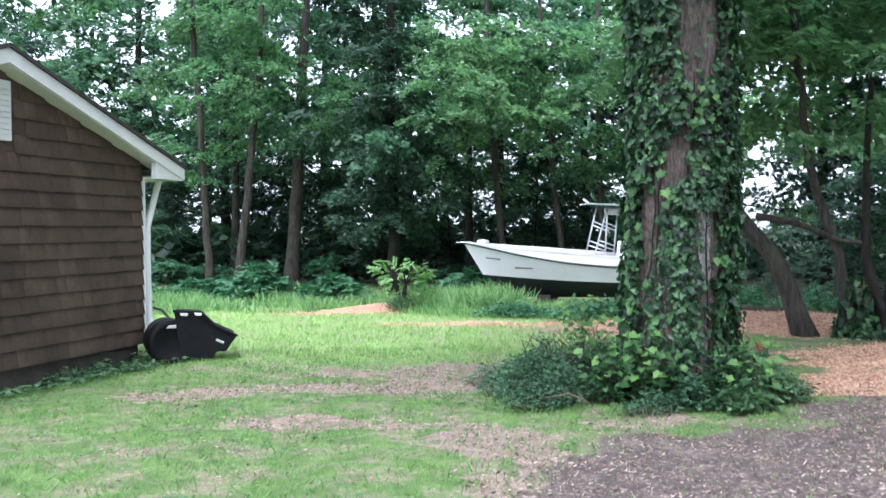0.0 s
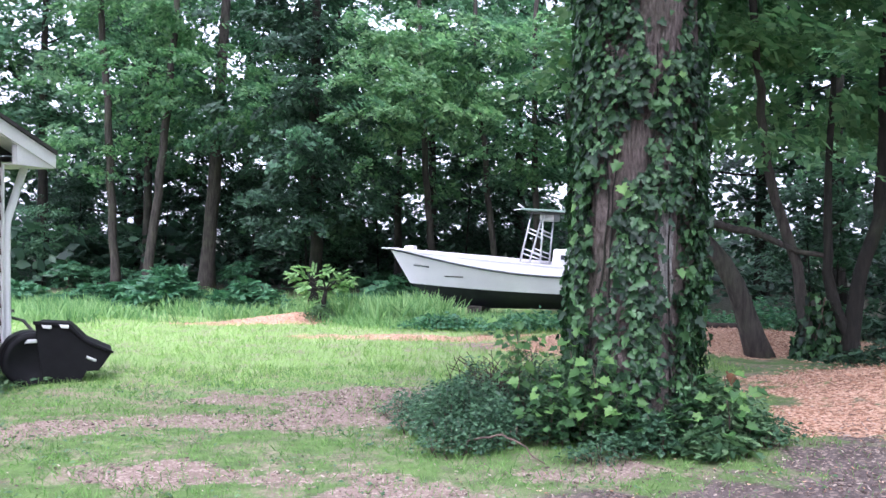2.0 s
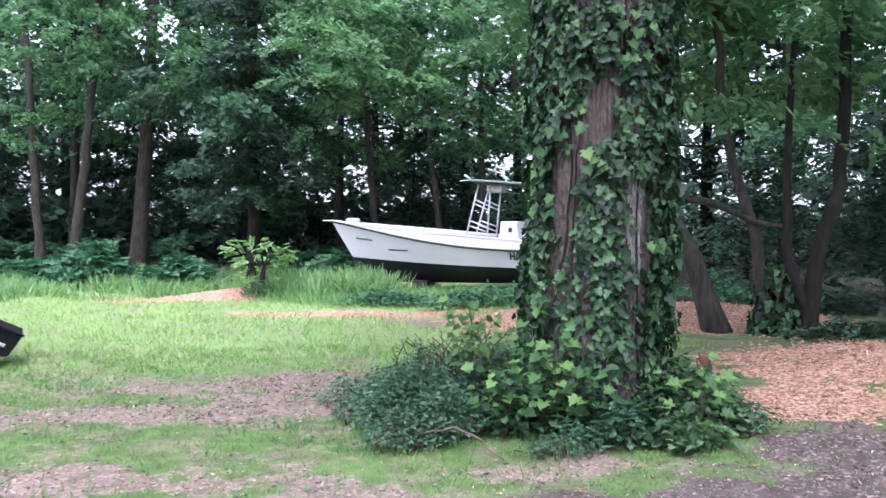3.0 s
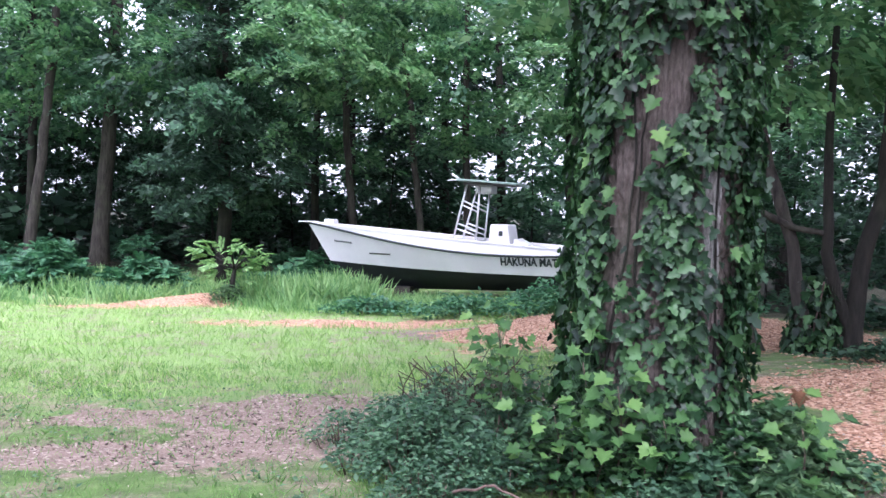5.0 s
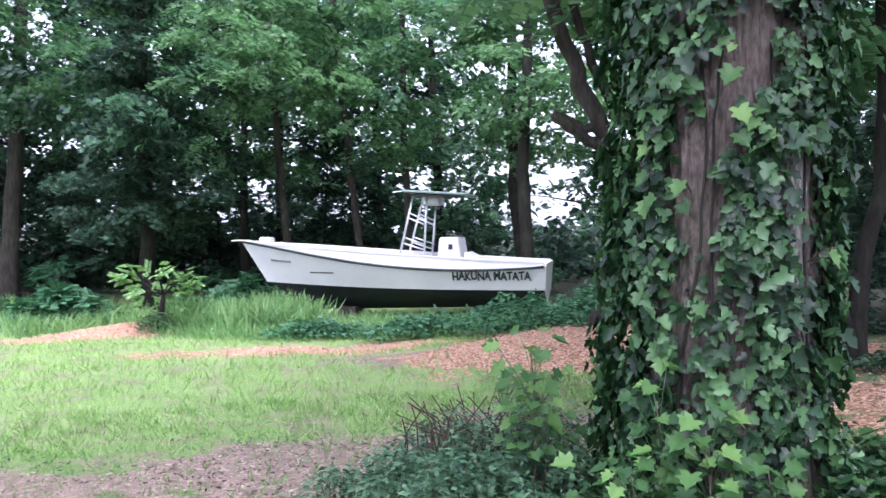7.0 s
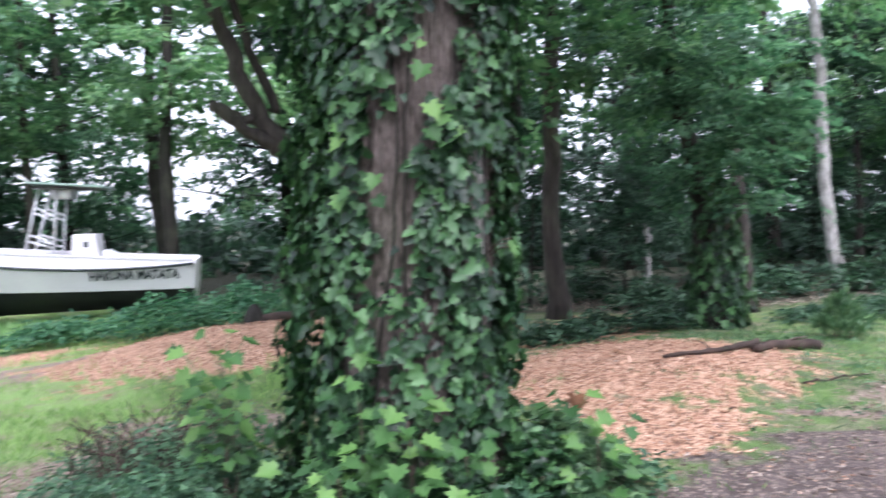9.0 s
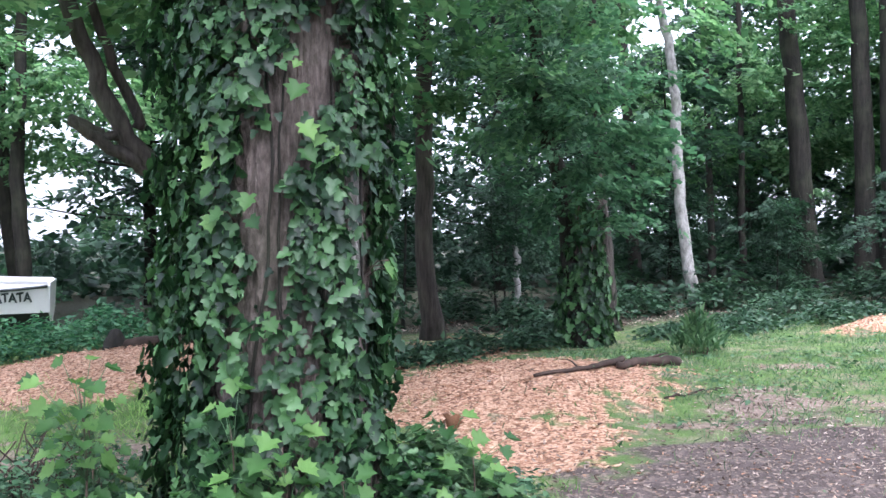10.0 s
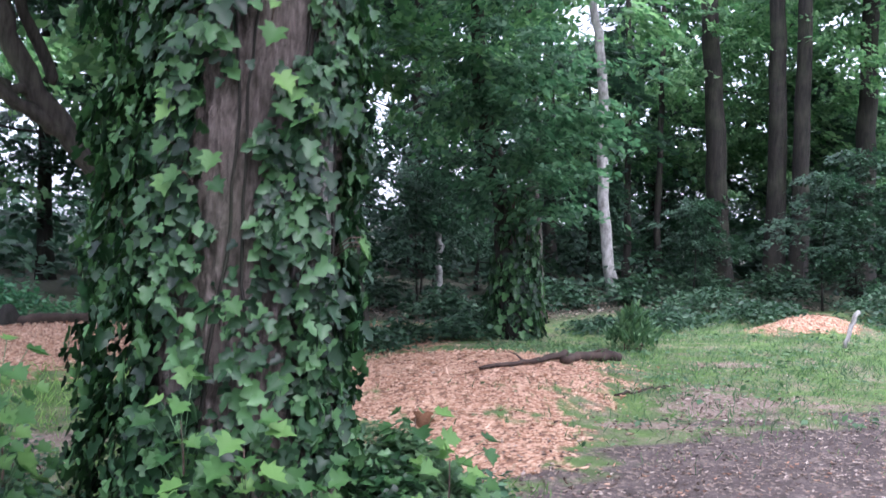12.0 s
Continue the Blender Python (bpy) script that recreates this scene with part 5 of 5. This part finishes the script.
weed_clump("weed", 9.5, 10.0, 0.4, 0.3, 0.45, 700, 0.16, LANCE, M_WEED, "tuft of tall narrow-leaved weeds by the log", "weed", 10, "ground weeds along the wood", -1.4)
for x, y, rx, ry, h, n in ((5.0, 18.9, 1.3, 0.9, 0.75, 2400), (6.6, 19.3, 1.2, 0.9, 0.8, 2200), (3.4, 19.7, 1.2, 0.7, 0.5, 1600), (8.2, 18.6, 0.9, 0.7, 0.7, 1300), (1.8, 20.8, 1.2, 0.6, 0.4, 1300)):
    weed_clump("weed", x, y, rx, ry, h, n, 0.11, OVAL, M_FERN, "bright green weeds growing up round the boat", "weed", 12, "weeds round the boat")
for x, y, h in ((-5.0, 11.25, 0.28), (-4.75, 12.0, 0.25), (-4.45, 12.75, 0.35), (-4.75, 11.5, 0.2), (-4.15, 12.9, 0.22), (-4.4, 12.2, 0.15)):
    weed_clump("weed", x, y, 0.4, 0.35, h * 0.8, 230, 0.07, OVAL, M_WEED, "pale leafy weeds at the foot of the shed", "weed", 6, "weeds along the shed")
# brown dead bramble beside the tree
bramble = new("bramble")
drop_on(bramble, 1.5, 10.25)
tagged(bramble, "tangle of dead reddish-brown bramble stems", "bramble")
for i in range(120):
    a, l = rng.uniform(0, 6.28), rng.uniform(0.3, 0.68)
    b = rng.normal(0, 0.2, 2)
    tube("cane", [(b[0], b[1], -0.02), (b[0] + 0.2 * l * math.cos(a), b[1] + 0.2 * l * math.sin(a), l * 0.7), (b[0] + 0.5 * l * math.cos(a), b[1] + 0.5 * l * math.sin(a), l * rng.uniform(0.75, 1.05))], 0.004, M_BRAMBLE, bramble, 4)


def seedling(x, y, spread, h, n, size, label, category="seedling", name="seedling", mat=None, lift=0.0):
    """A young plant whose big leaves are single parts on bent stalks."""
    ob = new(name)
    drop_on(ob, x, y, 0, lift)
    tagged(ob, label, category, "maple and vine seedlings")
    q = np.linspace(0, 1, 7)
    stem_pts = np.stack([0.05 * np.sin(3 * q), 0.04 * np.sin(2 * q + 1) - 0.034, q * h * 0.9 - 0.02], -1)
    tube("stem", stem_pts, 0.006, M_TWIG, ob, 6, radii=np.linspace(0.008, 0.003, 7))
    for i in range(n):
        a = i * 2.4 + rng.uniform(-0.4, 0.4)
        f = (i + 0.6) / n
        r = spread * rng.uniform(0.25, 1.0)
        tip = np.array([r * math.cos(a), r * math.sin(a), h * (0.35 + 0.65 * f) * rng.uniform(0.85, 1.1)])
        base = np.array([0.1 * tip[0], 0.1 * tip[1], h * 0.5 * f])
        base = stem_pts[min(6, int(6 * min(1, tip[2] / h * 0.9)))]
        tube("stalk", [base, (base + tip) / 2 + (0, 0, 0.02), tip], 0.0016, M_WEED, ob, 4)
        ax = unit(np.array([math.cos(a), math.sin(a), -0.25]) + rng.normal(0, 0.2, 3))
        nr = np.array([-0.25, -0.45, 1.0]) + rng.normal(0, 0.25, 3)
        sd = unit(np.cross(nr, ax))
        up = np.cross(ax, sd)
        s = size * rng.uniform(0.7, 1.2)
        lf = new("leaf", GRAPE_MESH)
        lf.parent = ob
        lf.matrix_basis = Matrix([[s * ax[k], s * sd[k], s * up[k], tip[k]] for k in range(3)] + [[0, 0, 0, 1]])
    return ob


M_GRAPE_ONE = leafy("young_vine_leaf_single", (0.025, 0.075, 0.025), (0.065, 0.155, 0.045), (0.17, 0.31, 0.09), 0.4, 0.5, 1.0, True)
GRAPE_MESH = np_mesh("leaf", *GRAPELEAF, M_GRAPE_ONE)
seedling(1.98, 8.5, 0.26, 0.74, 48, 0.1, "bright green maple seedling with broad lobed leaves")
seedling(1.84, 8.7, 0.16, 0.86, 22, 0.09, "bright green maple seedling with reddish young leaves")
seedling(1.62, 8.55, 0.24, 0.56, 34, 0.09, "bright green vine seedling among the weeds")
seedling(2.98, 8.22, 0.26, 0.5, 30, 0.095, "bright green vine seedling at the tree's foot")
seedling(1.5, 9.45, 0.2, 1.05, 46, 0.09, "tall young maple seedling in front of the mulch")
seedling(2.2, 8.35, 0.22, 0.55, 24, 0.085, "bright green maple seedling with broad lobed leaves")
seedling(1.7, 9.8, 0.26, 0.8, 34, 0.085, "young maple seedling beside the tree")
brown_host = seedling(3.08, 8.5, 0.22, 0.62, 22, 0.1, "young vine with bright leaves under the tree")

brown = part("dead_leaf", np_mesh("dead_leaf", *GRAPELEAF), M_BROWN_LEAF, brown_host, "curled dead brown leaf")
brown.matrix_basis = pose(0.04, -0.05, 0.56, 0, 70, 30) @ Matrix.Scale(0.11, 4)
vine = new("grape_vine")
vine.matrix_world = pose(TX, TY, TZ)
tagged(vine, "young vine with bright green lobed leaves hanging on the bark", "vine")
prev = None
for a, z, s in ((241, 2.35, 0.08), (241, 2.24, 0.17), (243, 2.05, 0.16), (243, 1.93, 0.15), (250, 2.0, 0.13), (254, 2.06, 0.12), (258, 1.95, 0.13), (198, 2.06, 0.1), (199, 1.98, 0.14), (203, 1.9, 0.15), (201, 1.76, 0.14), (201, 1.62, 0.16), (207, 1.64, 0.13), (220, 1.71, 0.14), (220, 1.6, 0.12), (288, 1.36, 0.14), (297, 1.34, 0.17), (304, 1.38, 0.16), (228, 1.12, 0.12), (214, 0.85, 0.14), (246, 0.8, 0.12), (262, 3.0, 0.15), (256, 2.9, 0.16), (268, 2.86, 0.15), (274, 2.95, 0.16), (264, 2.74, 0.17), (280, 2.78, 0.14), (272, 3.08, 0.13), (250, 2.8, 0.15), (258, 3.12, 0.14), (284, 2.98, 0.13)):
    a, z, s = (a - 5 if a < 260 else a), z - TZ, s * 0.66
    r = float(trunk_radius(np.array(a), np.array(z))) + 0.16
    x0, y0 = trunk_axis(z)
    rad = np.array([math.cos(radians(a)), math.sin(radians(a)), 0])
    p = np.array([x0 - TX, y0 - TY, z]) + rad * r + (0, 0, 0.04)
    ax = unit(rad * 0.5 + np.array([-rad[1], rad[0], 0]) * rng.normal(0, 0.5) + (0, 0, -0.8))
    sd = unit(np.cross(rad + (0, 0, 0.7), ax))
    up = np.cross(ax, sd)
    lf = new("leaf", GRAPE_MESH)
    lf.parent = vine
    lf.matrix_basis = Matrix([[s * ax[k], s * sd[k], s * up[k], p[k]] for k in range(3)] + [[0, 0, 0, 1]])
    foot = p - rad * 0.12 - (0, 0, 0.05)
    tube("stalk", [foot, (foot + p) / 2 + (0, 0, 0.02), p], 0.003, M_TWIG, vine, 5)

# ivy-clad slim tree in the right-hand wood
landmark([(9.6, 11.72, 0), (9.6, 11.95, 1.6), (9.6, 12.2, 2.7), (9.6, 12.45, 3.7), (9.6, 12.6, 6.5)], [0.15, 0.125, 0.11, 0.1, 0.06], "slim tree with ivy-wrapped foot and drooping leaf sprays", M_BARK_DARK, M_LEAF_A, [(9.0, 11.4, 2.95), (9.0, 11.0, 2.6), (9.0, 10.75, 1.95), (9.0, 11.7, 3.5), (9.0, 11.15, 3.8), (9.0, 10.7, 3.2), (9.1, 11.4, 2.2), (9.0, 12.2, 3.8), (9.2, 11.6, 4.8), (9.4, 12.4, 5.6)], size=0.32, count=150, spread=0.42)


def small_ivy(x, y, r, h, n):
    ob = new("ivy")
    drop_on(ob, x, y)
    tagged(ob, "dark ivy round the foot of a slim tree", "ivy")
    a, z = rng.uniform(0, 2 * np.pi, n), h * rng.beta(1, 1.7, n)
    rr = r * (1.25 - 0.5 * z / h) * rng.uniform(0.75, 1.25, n)
    rad = np.stack([np.cos(a), np.sin(a), 0 * a], -1)
    p = rad * rr[:, None] + np.stack([0 * z, 0 * z, z], -1)
    part("foliage", leaves("foliage", p, rad * 0.3 + (0, 0, -1) + rng.normal(0, 0.35, (n, 3)), rad + rng.normal(0, 0.3, (n, 3)), rng.uniform(0.07, 0.13, n), IVYLEAF), M_IVY, ob)
    for i in range(5):
        b = i * 1.256
        q = np.linspace(0, 1, 9)
        tube("stem", np.stack([r * 0.7 * np.cos(b + q), r * 0.7 * np.sin(b + q), q * h * 0.9], -1), 0.012, M_TWIG, ob, 5)


small_ivy(9.72, 11.8, 0.27, 2.2, 1300)
small_ivy(6.45, 13.25, 0.24, 1.0, 500)
small_ivy(11.7, 12.7, 0.2, 1.2, 400)

# sumac-like shrub and ferny bushes on the far side of the lawn
shrub = new("shrub")
drop_on(shrub, -1.1, 23.0)
tagged(shrub, "small open shrub with bright pinnate leaves on a thin trunk", "shrub")
tube("trunk", [(0, 0, -0.05), (0.05, 0, 0.5), (0.1, 0.05, 0.8)], 0.06, M_BARK_DARK, shrub, 8, radii=[0.08, 0.06, 0.04])
pp, aa = [], []
for i in range(8):
    a = i * 0.8
    tip = np.array([0.55 * math.cos(a), 0.55 * math.sin(a), 0.98 + 0.25 * math.sin(2.3 * i)])
    tube("branch", [(0.08, 0.04, 0.7), tip * 0.6 + (0, 0, 0.35), tip], 0.015, M_BARK_DARK, shrub, 5, radii=[0.025, 0.015, 0.006])
    pp.append(tip * rng.uniform(0.75, 1.1, (14, 1)) + rng.normal(0, 0.09, (14, 3)))
    aa.append(rng.normal(0, 0.5, (14, 3)) + (math.cos(a), math.sin(a), 0.05))
pp = np.concatenate(pp)
part("foliage", leaves("foliage", pp, np.concatenate(aa), rng.normal(0, 0.3, (len(pp), 3)) + (0, 0, 1), rng.uniform(0.22, 0.34, len(pp)), FROND), M_TALL, shrub, "bright green pinnate leaves")
weed_clump("weed", -1.1, 22.9, 0.5, 0.4, 0.45, 500, 0.14, LANCE, M_WEED, "dark green weeds at the shrub's foot", "weed", 8)
for x, y, rx, ry, h, n in ((-5.7, 26.4, 1.0, 0.8, 1.25, 1100), (-3.4, 25.8, 1.1, 0.7, 0.85, 1000), (-7.6, 27.5, 1.6, 0.9, 0.7, 900), (-0.2, 25.8, 0.9, 0.6, 0.6, 600), (-11.0, 28.0, 2.0, 1.0, 0.7, 900), (0.8, 27.0, 0.9, 0.6, 0.9, 600)):
    weed_clump("bush", x, y, rx, ry, h, n, 0.38, FROND, M_FERN, "feathery blue-green fern-leaved bush by the wood", "bush", 10, "ferny bushes by the wood")

# ---- grass, chips and litter ----


def cover(name, n, area, keep, template, size, material, label, category, upright=1.0, lift=0.0, flat=False, seed=1, bias=None):
    """Loose small cover strewn over the ground where keep(x, y) allows."""
    r = np.random.default_rng(seed)
    x0, x1, y0, y1 = area
    x, y = r.uniform(x0, x1, n), y0 + (y1 - y0) * (r.uniform(0, 1, n) ** (bias or 1.0))
    ok = r.uniform(0, 1, n) < keep(x, y)
    x, y = x[ok], y[ok]
    n = len(x)
    p = np.stack([x, y, height(x, y) + lift], -1)
    if flat:
        ax = np.stack([r.normal(0, 1, n), r.normal(0, 1, n), r.normal(0, 0.18, n)], -1)
        nr = r.normal(0, 0.35, (n, 3)) + (0, 0, 1)
    else:
        ax = np.stack([r.normal(0, 0.6, n), r.normal(0, 0.6, n), upright * r.uniform(0.5, 1.2, n)], -1)
        nr = np.stack([r.normal(0, 1, n), r.normal(0, 1, n), r.normal(0, 0.2, n)], -1)
    s = r.uniform(size[0], size[1], n) * (1 + 0.25 * wob(x, y, 1.3, 2.0))
    me = leaves(name, p, ax, nr, s, template, material)
    return tagged(new(name, me), label, category, kind="stuff")


def shed_clear(x, y):
    """0 inside the shed, 1 outside."""
    c, s = math.cos(radians(72)), math.sin(radians(72))
    u, w = (x + 4.6) * c + (y - 13.0) * s, -(x + 4.6) * s + (y - 13.0) * c
    return 1.0 - ((u < 0.02) & (u > -6.1) & (w > -0.02) & (w < 7))


def lawn(x, y):
    g = (1 - mulch(x, y)) * (1 - 0.94 * drive(x, y)) * (1 - 0.6 * bare(x, y)) * (1 - wild(x, y)) * shed_clear(x, y)
    tuft = 0.3 + 0.7 * smooth01(-0.25, 0.35, wob(x, y, 8.0, 3.0) + 0.5 * wob(x, y, 19.0, 1.0))
    return g * tuft * (0.8 + 0.2 * wob(x, y, 2.3, 7.0))


cover("grass", 160000, (-7.5, 4.0, 3.2, 14.0), lawn, BLADE, (0.035, 0.085), M_GRASS, "short patchy lawn grass", "grass", 1.1, seed=3, bias=1.25)
cover("grass", 70000, (-9, 5, 12.0, 24.0), lawn, BLADE, (0.06, 0.14), M_LAWN, "lawn grass farther off, open light put into its lighter colour", "grass", 1.2, seed=4)
cover("grass", 60000, (4.0, 15.0, 6.0, 11.5), lambda x, y: 0.8 * lawn(x, y) * smooth01(4.2, 6.5, x), BLADE, (0.035, 0.1), M_WEED, "soft green grass beside the wood chips", "grass", 1.2, seed=5)
cover("grass", 16000, (4.0, 15.0, 6.0, 11.5), lambda x, y: lawn(x, y) * smooth01(4.2, 6.5, x), BLADE, (0.03, 0.08), M_GRASS, "pale grass blades beside the wood chips", "grass", 1.1, seed=15)
cover("tall_grass", 26000, (-2.5, 6.5, 19.8, 27.5), lambda x, y: smooth01(0.25, 0.6, blob(x, y, 1.2, 23.2, 2.6, 2.2, -20) + 0.8 * blob(x, y, 4.0, 21.0, 2.6, 0.9, -25)), BLADE, (0.16, 0.34), M_TALL, "tall uncut grass round the boat", "grass", 1.7, seed=6)
cover("tall_grass", 16000, (-13, -1.5, 22.5, 29.0), lambda x, y: smooth01(0.0, 0.5, wob(x, y, 0.8, 1.0) + 0.45) * (1 - mulch(x, y)), BLADE, (0.25, 0.5), M_TALL, "uncut grass at the far edge of the lawn", "grass", 1.7, seed=7)
cover("tall_grass", 9000, (-1.6, 3.0, 21.5, 25.5), lambda x, y: smooth01(0.3, 0.6, blob(x, y, 0.6, 23.2, 1.7, 1.3, -20)), BLADE, (0.4, 0.75), M_TALL, "tall feathery grass at the bow of the boat", "grass", 1.7, seed=16)
cover("weed_patch", 16000, (5.5, 15.5, 6.2, 12.0), lambda x, y: lawn(x, y) * smooth01(-0.1, 0.5, wob(x, y, 1.7, 4.0)), OVAL, (0.03, 0.09), M_WEED, "mixed broad-leaved weeds in the rough grass", "weeds", lift=0.05, flat=True, seed=17)
cover("clover", 20000, (-6.5, 5.0, 3.5, 13.0), lambda x, y: lawn(x, y) * smooth01(0.0, 0.6, wob(x, y, 1.5, 9.0) + 0.25), OVAL, (0.025, 0.06), M_WEED, "small clover and plantain leaves in the lawn", "clover", lift=0.03, flat=True, seed=8)
cover("weed_patch", 5200, (-7.2, -3.6, 9.0, 13.6), lambda x, y: shed_clear(x, y) * np.exp(-((((x + 4.6) * math.sin(radians(72)) - (y - 13.0) * math.cos(radians(72))) - 0.3) / 0.35) ** 2), OVAL, (0.05, 0.13), M_WEED, "leafy weeds along the foot of the shed wall", "weeds", lift=0.08, flat=True, seed=9)
cover("wood_chips", 52000, (-4.5, 15, 7.0, 24.5), lambda x, y: mulch(x, y) * (0.35 + 0.65 * smooth01(3.0, 4.5, x)), CHIP, (0.022, 0.06), M_CHIP, "fresh orange wood chips spread as mulch", "wood chips", lift=0.012, flat=True, seed=10)
cover("leaf_litter", 75000, (-4.5, 13, 3.0, 12.5), lambda x, y: np.clip(0.9 * drive(x, y) + 0.8 * bare(x, y) + 0.04, 0, 1) * shed_clear(x, y), CHIP, (0.01, 0.042), M_LITTER, "dry leaf litter and wood scraps on bare soil", "leaf litter", lift=0.008, flat=True, seed=11)
cover("wood_chips", 9000, (-1, 12, 4.0, 9.4), lambda x, y: (0.25 + 0.5 * smooth01(2, 4.5, x)) * np.maximum(drive(x, y), bare(x, y)) * smooth01(0.1, 0.8, wob(x, y, 1.1, 3.0) + 0.5), CHIP, (0.012, 0.034), M_CHIP, "stray orange wood chips on the track", "wood chips", lift=0.012, flat=True, seed=12)
cover("grass_tufts", 26000, (-1.0, 12, 4.6, 9.0), lambda x, y: smooth01(0.35, 0.75, wob(x, y, 2.6, 5.0)) * smooth01(0.0, 0.4, wob(x, y, 11.0, 5.0)) * drive(x, y) * 0.6, BLADE, (0.025, 0.06), M_GRASS, "thin grass tufts in the track", "grass", 1.0, seed=13)
cover("leaf_litter", 14000, (2.0, 18, 9.5, 17.0), lambda x, y: wild(x, y) * 0.8, OVAL, (0.04, 0.09), M_LITTER, "brown leaf litter on the forest floor", "leaf litter", lift=0.015, flat=True, seed=14)

# ---- shingles of the gable wall ----
wedge = np_mesh("shingle", np.array([(0, 0, 0), (1, 0, 0), (1, -1, 0), (0, -1, 0), (0, 0, 1), (1, 0, 1), (1, -0.25, 1), (0, -0.25, 1)], float), np.array([(0, 1, 2, 3), (4, 7, 6, 5), (3, 2, 6, 7), (0, 3, 7, 4), (1, 5, 6, 2)]), M_SHINGLE)
srng = np.random.default_rng(5)
COURSE = 0.224
wall = [c for c in shed.children if c.name.startswith("wall")][0]
for row in range(17):
    z = 0.03 + row * COURSE + 0.004 * srng.uniform(-1, 1)
    zt = z + COURSE * 1.04
    lim = 0.0 if zt < EAVE else -W / 2 + max(0.0, (APEX - 0.12 - z - COURSE * 0.55) / pitch)
    lo = max(-4.6, -W if zt < EAVE else -W / 2 - max(0.0, (APEX - 0.12 - z - COURSE * 0.55) / pitch))
    x = lo - srng.uniform(0, 0.25)
    while x < lim - 0.02:
        w = min(srng.uniform(0.16, 0.42), lim - x)
        hit_vent = abs(x + w / 2 + W / 2) < 0.26 + w / 2 and 2.64 < z < 3.6
        if x + w > lo and not hit_vent:
            ob = new("shingle", wedge)
            ob.parent = wall
            ob.matrix_basis = Matrix.Translation((x, -0.002, z + srng.uniform(-0.004, 0.004))) @ Matrix.Diagonal((w - 0.0015, srng.uniform(0.044, 0.05), COURSE * 1.05, 1))
        x += w
